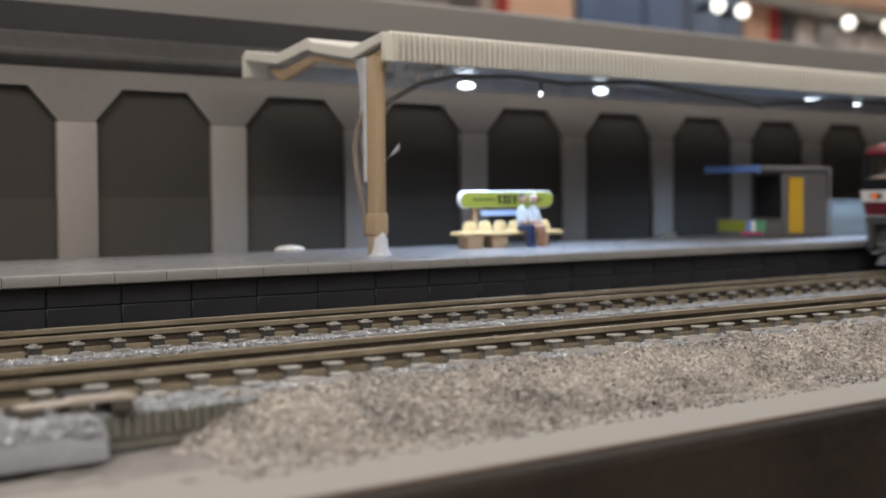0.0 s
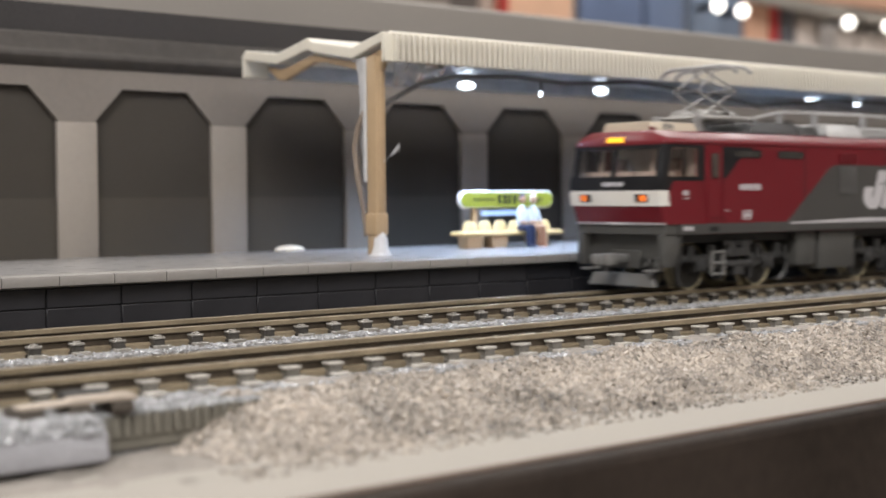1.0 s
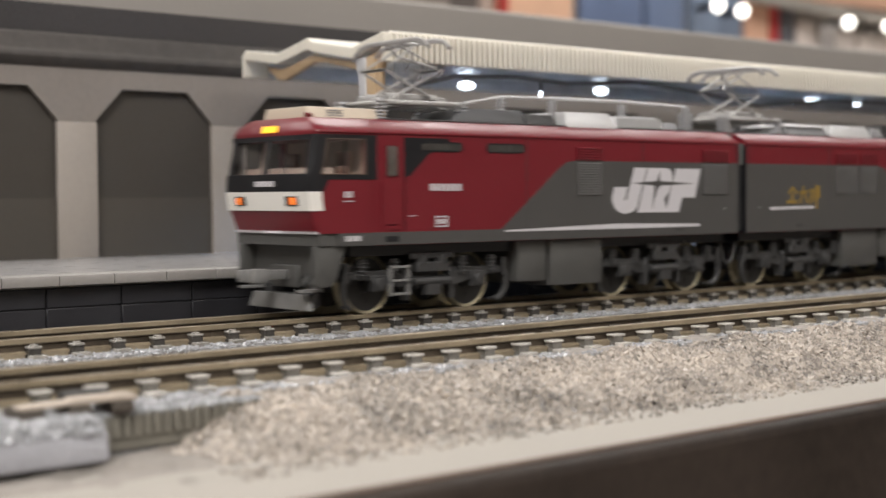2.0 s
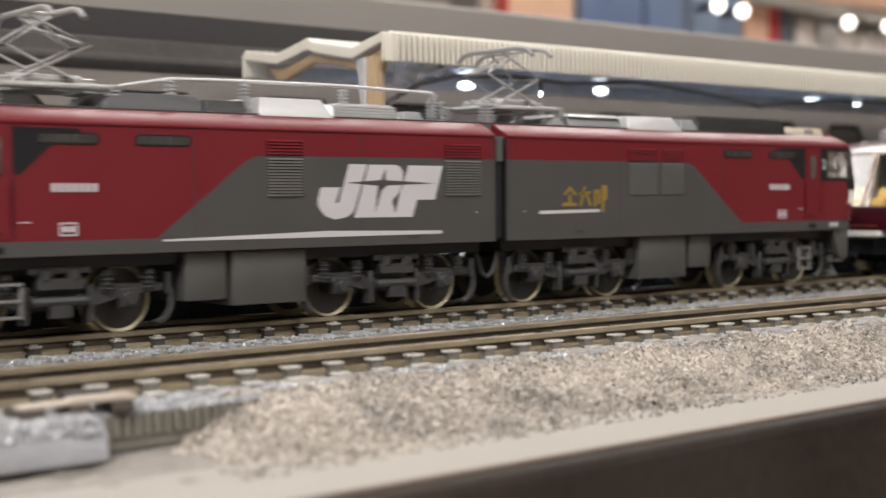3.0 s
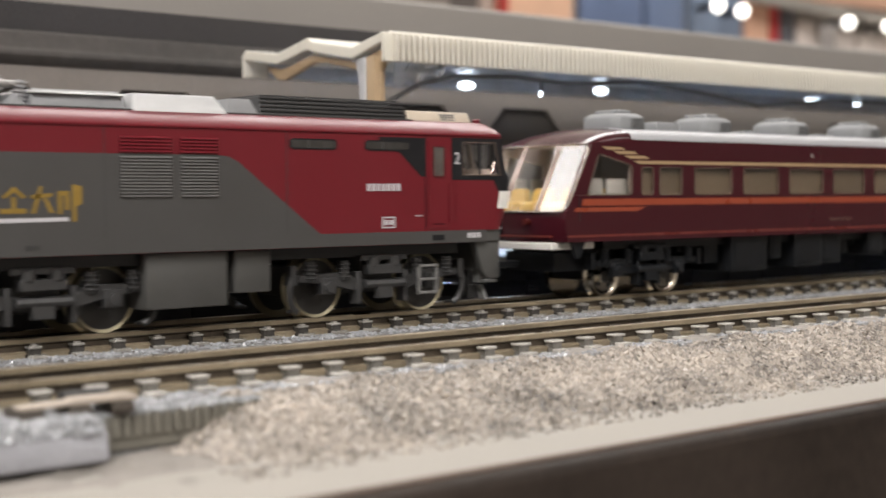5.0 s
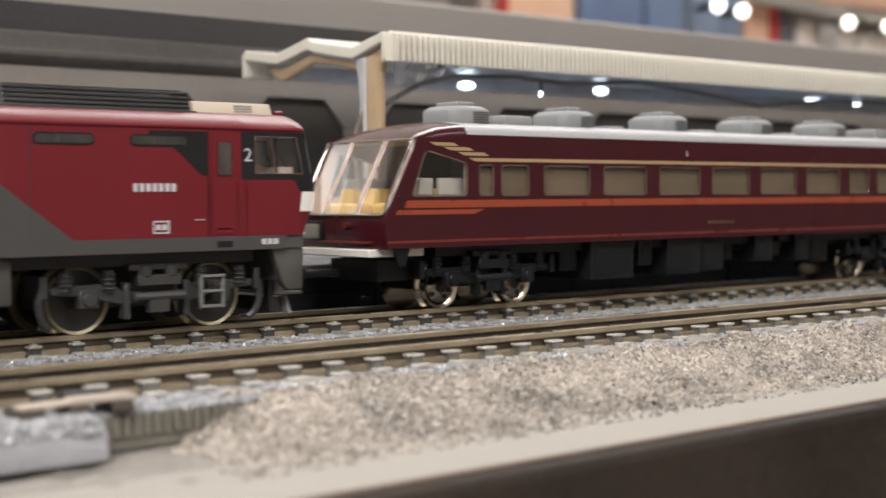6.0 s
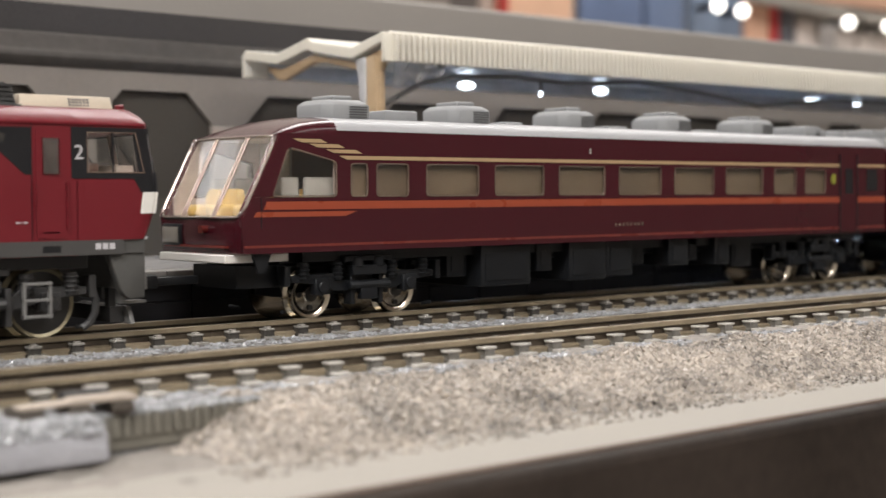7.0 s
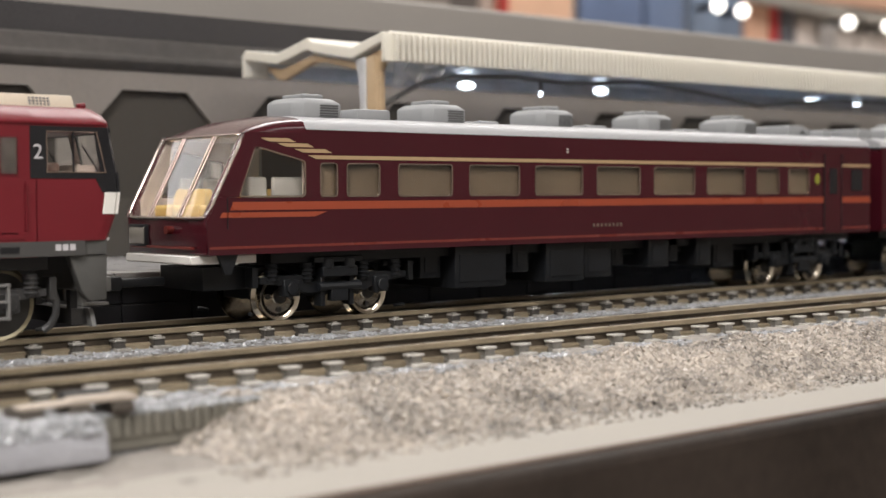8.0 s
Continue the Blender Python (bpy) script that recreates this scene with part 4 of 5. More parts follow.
def locomotive():
    t = thing("locomotive", (104.85, 4.5, 0), "red and grey twin-unit electric model locomotive on the track", "locomotive")

    def half(s, lead):
        def lp(name, bm, material, label="", parent=t):
            for v in bm.verts:
                v.co.x *= s
            return part(name, bm, material, parent, label)

        edge = [(9.35, 8.8), (9.35, 22.45), (9.5, 22.55), (9.52, 22.7), (9.38, 22.92), (6.9, 24.3), (6.3, 24.5), (4, 24.7)]
        prof = [(-a, b) for a, b in edge] + edge[::-1]
        bm = B()
        prism(bm, prof, "x", 1.0, 72.0)
        body = lp("body", bm, RED, "glossy dark red body shell")
        bm = B()
        bx(bm, 0.8, 1.02, -9.38, 9.38, 8.85, 22.3)
        lp("end_plate", bm, BLACK, "dark end plate of the unit", body)
        # cab front: bent in plan, raked above the sill, open at its windows
        def cab_ring(z):
            uc, un, w = nose(z)
            wb = float(np.interp(z, [22.45, 22.55, 22.7, 22.92, 24.3, 24.5], [9.35, 9.5, 9.52, 9.38, 6.9, 6.3]))
            w = min(w, wb - 0.12)
            return [(71.9, -wb, z), (uc - 1.6, -wb, z), (uc - 0.4, -(wb + w) / 2 + 0.02, z), (uc, -w + 0.3, z), (un, 0, z), (uc, w - 0.3, z), (uc - 0.4, (wb + w) / 2 - 0.02, z), (uc - 1.6, wb, z), (71.9, wb, z)]
        bm = B()
        loft(bm, [cab_ring(z) for z in (10.4, 13.2, 15.4, 17.4, 17.55)])
        loft(bm, [cab_ring(z) for z in (21.8, 22.45, 22.55, 22.7, 22.92, 23.6, 24.3, 24.5)])
        for y in (-1, 1):
            bx(bm, 71.95, 73.05, y * 9.0, y * 9.35, 17.5, 21.85)
        cab = lp("cab", bm, RED, "red cab front bent in plan")
        bm = B()
        bx(bm, 72.02, 72.2, -8.95, 8.95, 17.56, 21.79)
        bx(bm, 72.1, 78.2, -8.9, 8.9, 17.56, 17.62)
        bx(bm, 77.0, 79.0, -8.2, 8.2, 17.6, 18.35)
        for y in (-5.2, 5.2):
            prism(bm, [(78.3, 18.3), (78.7, 18.3), (77.9, 21.7), (77.5, 21.7)], "y", y - 0.3, y + 0.3)
        lp("cab_interior", bm, CABIN, "beige cab interior with a console", cab)
        for y in (-5.6, 5.6):
            bm = B()
            bx(bm, 73.6, 75.6, y - 1.5, y + 1.5, 17.6, 18.6)
            bx(bm, 73.3, 74.0, y - 1.4, y + 1.4, 18.4, 20.4)
            soften(bm, 0.25)
            lp("cab_seat", bm, SEATBROWN, "brown driver's seat", cab)
        bm = B()
        bx(bm, 72.0, 77.2, -9.3, 9.3, 8.8, 10.4)
        nose_patch(bm, 8.9, 10.45, -1, 1, -0.2, 3.0)
        lp("cab_sill", bm, SKIRT, "grey sill under the cab")
        bm = B()
        nose_patch(bm, 10.35, 10.65, -0.99, 0.99, 0.12)
        lp("sill_line", bm, LOGO, "thin pale line on the sill", cab)
        bm = B()
        nose_patch(bm, 13.15, 15.45, -1.0, 1.0, 0.12)
        corner_patch(bm, 13.15, 15.45)
        band = lp("white_band", bm, WHITE, "white band with marker lights", cab)
        bm = B()
        nose_patch(bm, 15.45, 17.6, -1.0, 1.0, 0.10)
        nose_patch(bm, 21.7, 22.3, -1.0, 1.0, 0.10)
        nose_patch(bm, 17.5, 21.8, -0.045, 0.045, 0.10, 0.5, 2)
        corner_patch(bm, 15.45, 22.3)
        lp("window_surround", bm, BLACK, "black window surround", cab)
        for f in (-0.62, 0.62):
            bm = B()
            nose_patch(bm, 13.75, 14.9, f - 0.13, f + 0.13, 0.2, cols=2)
            lp("marker_light", bm, BLACK, "black marker light housing", band)
            bm = B()
            nose_patch(bm, 13.9, 14.75, f - 0.02 if f > 0 else f - 0.09, f + 0.09 if f > 0 else f + 0.02, 0.28, cols=2)
            lp("lamp", bm, AMBER if lead else BLACK, "amber marker lamp", band)
        for f0, f1 in ((-0.95, -0.06), (0.06, 0.95)):
            bm = B()
            nose_patch(bm, 17.55, 21.75, f0 - 0.01, f1 + 0.01, 0.02, 0.18)
            ob = lp("windscreen", bm, DARKGLASS, "clear cab windscreen", cab)
            ob.visible_shadow = False
            bm = B()
            uc, un, w = nose(19)
            f = (f0 + f1) / 2
            rod(bm, (nose(17.8)[1] - 1.0 + 0.8, w * f, 17.6), (nose(20.6)[1] - 0.6, w * (f + 0.25), 20.6), 0.1, 5)
            lp("wiper", bm, BLACK, "", cab)
        bm = B()
        nose_patch(bm, 22.75, 23.55, -0.16, 0.22, 0.15)
        lp("destination_sign", bm, SIGNLIT if lead else BLACK, "small lit amber sign" if lead else "", cab)
        bm = B()
        for k in range(5):
            f = -0.24 + k * 0.095
            nose_patch(bm, 16.1, 16.75, f, f + 0.07, 0.2, cols=1)
        lp("number_bars", bm, LOGO, "pale illegible running number", cab)
        # sides
        for y in (-1, 1):
            def plate(name, pts, material, label="", d=0.06, inner=0.0, parent=body):
                b2 = B()
                prism(b2, pts, "y", y * (9.35 - inner), y * (9.35 + d))
                return lp(name, b2, material, label, parent)

            plate("livery_panel", [(1.05, 8.85), (1.05, 19.6), (36.8, 19.6), (38.2, 19.45), (39.4, 18.9), (50.7, 10.4), (77.2, 10.4), (77.2, 8.85)], DKGREY, "dark grey painted panel")
            plate("black_flash", [(59.6, 22.15), (67.0, 22.15), (67.0, 17.3), (66.2, 17.3), (62.8, 20.3), (59.6, 20.9)], BLACK, "black angular flash")
            plate("cab_surround", [(71.3, 16.9), (71.3, 22.3), (78.75, 22.3), (78.85, 21.75), (73.1, 21.75), (73.1, 17.58), (79.5, 17.58), (79.75, 15.45), (79.3, 15.45), (78.5, 16.9)], BLACK, "black cab window surround", parent=cab)
            ob = plate("pane", [(73.0, 21.8), (78.8, 21.8), (79.75, 17.5), (73.0, 17.5)], DARKGLASS, "", -0.2, 0.32, cab)
            ob.visible_shadow = False
            plate("window_bar", [(75.95, 21.75), (76.12, 21.75), (76.17, 17.58), (76.0, 17.58)], BLACK, "", 0.1, 0.1, cab)
            b2 = B()
            o = [(73.05, 21.82), (78.7, 21.82), (79.7, 17.5), (73.05, 17.5)]
            i = [(73.14, 21.74), (78.6, 21.74), (79.58, 17.59), (73.14, 17.59)]
            collar(b2, o, i, y * 9.36, y * 9.5)
            lp("window_frame", b2, RIM, "thin silver window frame", cab)
            # cab door
            door = plate("door", [(67.4, 10.7), (67.4, 21.8), (70.6, 21.8), (70.6, 10.7)], RED, "red cab door", 0.1)
            plate("door_window", [(68.2, 17.4), (68.2, 21.0), (69.8, 21.0), (69.8, 17.4)], WINBACK, "", 0.14, 0, door)
            plate("door_glass", [(68.1, 17.3), (68.1, 21.1), (69.9, 21.1), (69.9, 17.3)], DARKGLASS, "", 0.26, -0.16, door)
            for u in (67.2, 70.75):
                b2 = B()
                rod(b2, (u, y * 9.6, 11.5), (u, y * 9.6, 16.5), 0.09, 6)
                lp("grab_rail", b2, RED, "", body)
            # black plate laid on the side for the shade of a step recess
            plate("step_recess", [(68.0, 9.2), (68.0, 9.9), (70.0, 9.9), (70.0, 9.2)], BLACK, "", 0.09)
            # slot windows
            for a, b in ((46.4, 53.2), (57.4, 64.4)):
                plate("slot_window", [(a, 20.75), (a + 0.4, 20.45), (b - 0.4, 20.45), (b, 20.75), (b, 21.4), (b - 0.4, 21.7), (a + 0.4, 21.7), (a, 21.4)], BLACK, "dark slot window", 0.08)
                plate("slot_glass", [(a + 0.35, 20.65), (b - 0.35, 20.65), (b - 0.25, 20.8), (b - 0.25, 21.35), (b - 0.4, 21.5), (a + 0.35, 21.5), (a + 0.25, 21.35), (a + 0.25, 20.8)], SLOTGLASS, "grey glass of the slot window", 0.1)
                plate("slot_frame", [(a + 2.6, 20.6), (a + 2.8, 20.6), (a + 2.8, 21.6), (a + 2.6, 21.6)], UNDER, "", 0.12)
            # louvres
            spans = ((24.6, 31.1), (31.9, 36.9)) if not lead else ((3.4, 9.8), (31.4, 36.6))
            for a, b in spans:
                for z0, z1, m, n in ((14.9, 19.45, DKGREY, 13), (19.75, 21.6, RED, 5)):
                    g = plate("louvre", [(a, z0), (a, z1), (b, z1), (b, z0)], m, "louvred grille", 0.07)
                    b2 = B()
                    for k in range(n):
                        z = z0 + (z1 - z0) * (k + 0.5) / n
                        h = (z1 - z0) / n
                        prism(b2, [(y * 9.41, z - h * 0.4), (y * 9.41, z + h * 0.3), (y * 9.62, z - h * 0.35)], "x", a + 0.15, b - 0.15)
                    lp("slats", b2, LOUVRE if m is DKGREY else RED, "", g)
            # markings
            def bars(u0, z0, n, w, h, gap, m=LOGO):
                for k in range(n):
                    plate("marking", [(u0 + k * (w + gap), z0), (u0 + k * (w + gap), z0 + h), (u0 + k * (w + gap) + w, z0 + h), (u0 + k * (w + gap) + w, z0)], m, "small pale marking", 0.1)
            bars(57.7, 15.5, 7, 0.5, 0.9, 0.27)
            b2 = B()
            collar(b2, [(60.0, 10.9), (62.0, 10.9), (62.0, 12.3), (60.0, 12.3)], [(60.16, 11.06), (61.84, 11.06), (61.84, 12.14), (60.16, 12.14)], y * 9.35, y * 9.45)
            lp("marking", b2, LOGO, "small pale outlined marking", body)
            bars(60.35, 11.3, 2, 0.55, 0.6, 0.2)
            bars(73.9, 9.4, 3, 0.62, 0.65, 0.18)
            bars(65.2, 12.3, 2, 0.5, 0.12, 0.2)
            bars(4.2, 12.6, 1, 0.22, 0.22, 0)
            bars(14.0, 9.5, 1, 1.6, 0.5, 0, UNDER)
            bars(68.1, 11.2, 1, 1.8, 0.15, 0, BLACK)
            for u in (1.6, 22.9, 46.0, 66.9):
                plate("seam", [(u, 10.5), (u, 22.6), (u + 0.07, 22.6), (u + 0.07, 10.5)], BLACK if u > 50 else UNDER, "", 0.075)
            if lead:
                bars(75.1, 14.7, 2, 0.42, 0.75, 0.3)
                bars(74.9, 14.2, 1, 1.5, 0.12, 0)
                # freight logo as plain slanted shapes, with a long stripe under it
                hook = [(24.8, 18.76), (22.1, 18.74), (24.1, 13.2), (24.6, 12.7), (25.3, 12.35), (26.9, 12.1), (28.2, 12.45), (29.0, 13.1), (29.4, 13.8), (29.45, 14.5), (28.95, 15.95), (26.15, 15.93), (26.88, 14.1), (26.4, 14.1)]
                block = [(21.8, 18.72), (17.65, 18.72), (16.85, 18.4), (16.5, 17.8), (16.55, 16.8), (17.1, 15.35), (18.3, 14.3), (17.85, 12.85), (17.7, 12.85), (17.1, 14.9), (16.35, 16.75), (15.65, 18.68), (10.05, 18.66), (11.4, 14.38), (14.25, 14.38), (15.05, 12.24), (24.1, 12.28)]
                for p in (hook, block):
                    plate("logo_shape", p, LOGO, "pale grey logo shape", 0.1)
                plate("logo_star", [(25.2, 16.5), (20.0, 16.85), (19.25, 18.25), (19.25, 16.83), (11.4, 16.45), (19.0, 16.18), (19.9, 15.6), (20.95, 12.8), (20.45, 16.15)], DKGREY, "dark grey four-pointed logo shape", 0.13)
                plate("stripe", [(10.2, 10.05), (10.2, 10.45), (28.0, 10.75), (50.0, 10.25), (50.0, 10.05), (30, 10.02)], LOGO, "long tapering pale stripe", 0.1)
            else:
                # gilt emblem as plain strokes over a pale line
                for pts in ([(11.4, 13.3), (11.4, 13.8), (14.2, 13.8), (14.2, 13.3)], [(11.6, 15.0), (12.9, 16.1), (14.2, 15.0), (13.8, 14.8), (12.9, 15.5), (12.0, 14.8)],
                            [(12.6, 13.8), (12.6, 15.0), (13.1, 15.0), (13.1, 13.8)], [(14.7, 14.8), (14.7, 15.2), (17.0, 15.4), (17.0, 15.0)],
                            [(15.6, 16.1), (16.0, 16.1), (15.2, 13.3), (14.7, 13.3)], [(16.0, 14.9), (16.4, 14.9), (17.2, 13.4), (16.7, 13.3)],
                            [(17.6, 13.2), (17.6, 15.6), (18.9, 15.6), (18.9, 13.6), (18.4, 13.6), (18.4, 15.1), (18.1, 15.1), (18.1, 13.2)],
                            [(19.2, 12.4), (19.2, 16.3), (20.3, 16.1), (20.3, 14.2), (19.7, 14.0), (19.7, 12.4)]):
                    plate("emblem_stroke", pts, GOLD, "gilt emblem stroke", 0.1)
                plate("emblem_line", [(7.0, 12.3), (7.0, 12.75), (18.8, 12.85), (18.8, 12.45)], LOGO, "pale line under the emblem", 0.1)
                if y < 0:
                    fc = bpy.data.curves.new("numeral", "FONT")
                    fc.body, fc.size, fc.extrude = "2", 2.15 * MM, 0.05 * MM
                    fc.materials.append(LOGO)
                    ob = new("numeral", fc)
                    ob.parent = cab
                    ob.rotation_euler = (radians(90), 0, 0)
                    ob.location = Vector((71.6, -9.46, 18.93)) * MM
                    tagged(ob, "white numeral two")
        # underframe
        boxes = ((28.0, 38.4, 2.5, -8.6), (39.5, 44.4, 3.8, -8.3)) if not lead else ((30.6, 40.8, 2.4, -8.6), (41.4, 46.8, 3.2, -8.4))
        for a, b, z, y in boxes:
            bm = B()
            bx(bm, a, b, y, -y, z, 8.75)
            soften(bm, 0.25)
            lp("equipment_box", bm, SKIRT, "grey underfloor equipment box")
        bm = B()
        bx(bm, 2.0, 74, -7.2, 7.2, 7.4, 8.85)
        lp("underframe", bm, BLACK, "dark underframe")
        for c in (16.5, 61.4):
            bm = B()
            bogie(bm, c, 8.2, True)
            soften(bm, 0.08, 1, 60)
            lp("bogie_frame", bm, UNDER, "dark grey bogie side frame with springs and axle boxes")
            for d in (-8.3, 8.3):
                wheelset(t, s * (c + d), 3.73, 0.92)
        # steps, skirt, coupler, plough
        for y in (-1, 1):
            bm = B()
            for u in (66.0, 68.8):
                bx(bm, u, u + 0.28, y * 8.6, y * 9.1, 2.4, 6.2)
            for z in (2.5, 4.2, 5.9):
                bx(bm, 66.0, 69.08, y * 8.5, y * 9.2, z, z + 0.26)
            lp("step_ladder", bm, SKIRTPALE, "pale grey cab step")
            bm = B()
            prism(bm, [(75.6, 8.9), (80.0, 8.9), (79.9, 4.0), (78.1, 3.9), (77.6, 4.2), (77.0, 5.0)], "y", y * 7.6, y * 8.9)
            soften(bm, 0.2)
            lp("skirt", bm, SKIRT, "grey skirt plate")
        bm = B()
        bx(bm, 77.0, 78.3, -7.8, 7.8, 5.0, 8.9)
        bx(bm, 77.6, 78.8, -3.0, 3.0, 3.6, 6.4)
        for y in (-6.2, -4.6, 4.6, 6.2):
            rod(bm, (78.2, y, 5.2), (79.2, y, 4.0), 0.3, 8)
        soften(bm, 0.15, 1)
        lp("buffer_beam", bm, SKIRT, "grey buffer beam with hoses")
        bm = B()
        prism(bm, [(-6.8, 1.0), (6.8, 1.0), (5.8, 2.9), (-5.8, 2.9)], "x", 79.2, 79.7)
        lp("plough", bm, SKIRTPALE, "pale grey snow plough")
        bm = B()
        prism(bm, [(77.4, 1.2), (79.25, 1.2), (78.8, 2.9), (77.4, 2.9)], "y", -5.4, 5.4)
        for y in (-4.5, 4.5):
            bx(bm, 77.5, 78.3, y - 0.5, y + 0.5, 2.6, 5.2)
        lp("plough_bracket", bm, UNDER, "dark grey plough bracket")
        bm = B()
        bx(bm, 78.0, 82.0, -0.8, 0.8, 4.6, 5.8)
        bx(bm, 81.8, 84.2, -1.4, 0.4, 4.3, 6.0)
        bx(bm, 83.2, 84.8, 0.4, 1.5, 4.4, 5.9)
        soften(bm, 0.2)
        lp("coupler", bm, SKIRTPALE, "pale grey knuckle coupler")
        bm = B()
        for y in (-1, 1):
            bx(bm, 78.0, 80.9, y * 5.6, y * 7.2, 3.3, 3.6)
            bx(bm, 77.9, 78.5, y * 5.8, y * 7.0, 3.3, 5.4)
        lp("end_step", bm, SKIRTPALE, "pale grey end step")
        if s > 0:
            for y in (-3.4, 3.4):
                bm = B()
                chain(bm, [(-2.0, y * 1.9, 7.2), (-1.0, y * 1.9, 4.6), (0, y * 1.9, 4.0), (1.0, y * 1.9, 4.6), (2.0, y * 1.9, 7.2)], 0.35)
                lp("jumper_cable", bm, UNDER, "looped cable between the units")
            bm = B()
            bx(bm, -1.2, 1.2, -8.2, 8.2, 9.2, 19.4)
            for k in range(4):
                bx(bm, -0.95 + k * 0.55, -0.7 + k * 0.55, -8.6, 8.6, 9.3, 19.4)
            lp("gangway", bm, UNDER, "dark grey gangway bellows between the units")
            bm = B()
            bx(bm, -1.1, 1.1, -8.9, 8.9, 19.4, 22.7)
            bx(bm, -1.05, 1.05, -6.4, 6.4, 22.6, 24.4)
            lp("gangway_cover", bm, GREENGREY, "green grey gangway hood")
        # roof
        def roofbox(name, a, b, w, z0, z1, m, rake0=0.6, rake1=0.6, label="", ribs=0):
            if z0 < 25:
                z0 -= 0.35
            b2 = B()
            loft(b2, [[(a, -w, z0), (b, -w, z0), (b, w, z0), (a, w, z0)], [(a + rake0, -w + 0.7, z1), (b - rake1, -w + 0.7, z1), (b - rake1, w - 0.7, z1), (a + rake0, w - 0.7, z1)]])
            soften(b2, 0.08, 1)
            ob = lp(name, b2, m, label)
            if ribs:
                b2 = B()
                if m is UNDER or name == "roof_vent":
                    for k in range(5):
                        z = z0 + 0.35 + (z1 - z0 - 0.5) * k / 4.0
                        yw = w - 0.7 * (z - z0) / (z1 - z0)
                        for sy in (-1, 1):
                            bx(b2, a + 0.3, b - 0.3, sy * (yw - 0.1), sy * (yw + 0.22), z - 0.1, z + 0.1)
                for k in range(ribs):
                    u = a + rake0 + 0.4 + (b - a - rake0 - rake1 - 0.8) * (k + 0.5) / ribs
                    bx(b2, u - 0.16, u + 0.16, -w + 0.9, w - 0.9, z1 - 0.05, z1 + 0.2)
                lp("ribs", b2, m, "", ob)
            return ob

        bm = B()
        prism(bm, [(-6.5, 24.2), (-6.45, 24.62), (-4, 24.85), (4, 24.85), (6.45, 24.62), (6.5, 24.2)], "x", 1.2, 67.3)
        lp("roof_deck", bm, UNDER, "dark grey roof deck")
        if not lead:
            roofbox("roof_box", 13.6, 16.2, 5.5, 24.6, 25.9, ROOFGREY, 1.5)
            roofbox("roof_vent", 16.4, 27.6, 5.8, 24.6, 26.0, ROOFGREY, 0.3, 0.3, "pale grey roof vent")
            roofbox("vent_lid", 16.6, 27.5, 5.7, 26.0, 26.3, SILVER, 0.2, 0.2, "silver vent lid", 22)
            roofbox("roof_panel", 27.8, 40.0, 6.6, 24.6, 26.4, SILVER, 0.4, 1.6, "bright silver sloping roof panel", 0)
            roofbox("roof_slope", 40.2, 44.5, 6.2, 24.6, 26.3, ROOFGREY, 0.5, 1.0)
            roofbox("resistor_box", 44.7, 67.2, 5.6, 24.6, 26.8, UNDER, 0.4, 0.4, "dark louvred resistor box", 34)
            pantograph(t, s * 9.0, 1)
        else:
            roofbox("roof_panel", 24.8, 35.6, 6.6, 24.6, 26.6, SILVER, 1.6, 0.4, "bright silver sloping roof panel")
            roofbox("roof_vent", 14.2, 24.6, 5.8, 24.6, 26.2, SILVER, 0.3, 0.8, "silver topped roof vent", 20)
            roofbox("roof_box", 8.6, 12.4, 4.5, 24.6, 25.8, ROOFGREY)
            roofbox("roof_box", 36.4, 42.2, 5.6, 24.6, 26.1, UNDER, 0.4, 0.4)
            roofbox("resistor_box", 42.4, 55.4, 5.6, 24.6, 26.5, SLATE, 0.4, 2.0, "slate grey roof box", 0)
            pantograph(t, s * 60.0, -1)
            bus = [(s * -1.5, -4.2, 27.6), (7.4, -4.2, 28.3), (21.8, -4.2, 28.6), (36.2, -4.2, 28.5), (46.0, -4.2, 28.3), (52.5, -4.2, 27.2)]
            bm = B()
            chain(bm, bus[1:], 0.22, 8)
            lp("bus_bar", bm, SILVER, "silver bus bar along the roof")
            for u in (7.4, 21.8, 36.2, 46.0):
                bm = B()
                insulator(bm, u, -4.2, 24.6, 28.2, 0.75)
                lp("insulator", bm, INSUL, "pale ribbed insulator")
        for u in (2.4, 4.2):
            bm = B()
            insulator(bm, u + (2.6 if lead else 0), -3.0, 24.6, 27.4, 0.7)
            lp("insulator", bm, INSUL, "pale ribbed insulator")
        roofbox("cab_cooler", 67.6, 78.4, 5.2, 24.5, 25.9, CREAM, 0.3, 0.15, "cream air conditioner over the cab", 0)
        bm = B()
        for k in range(6):
            for j in range(3):
                bx(bm, 73.2 + k * 0.42, 73.42 + k * 0.42, -5.0 + 0.08 * j, -4.7, 24.75 + j * 0.32, 24.95 + j * 0.32)
        lp("vent_hole", bm, ROOFGREY, "small vent holes")
        bm = B()
        rod(bm, (78.6, -5.6, 24.2), (78.6, -5.6, 24.85), 0.28, 8)
        rod(bm, (78.3, -5.6, 24.75), (79.2, -5.6, 24.8), 0.2, 8, 0.32)
        lp("horn", bm, RED, "small red horn")

    half(1, False)
    half(-1, True)
    ROLLERS.append((t, 104.85))


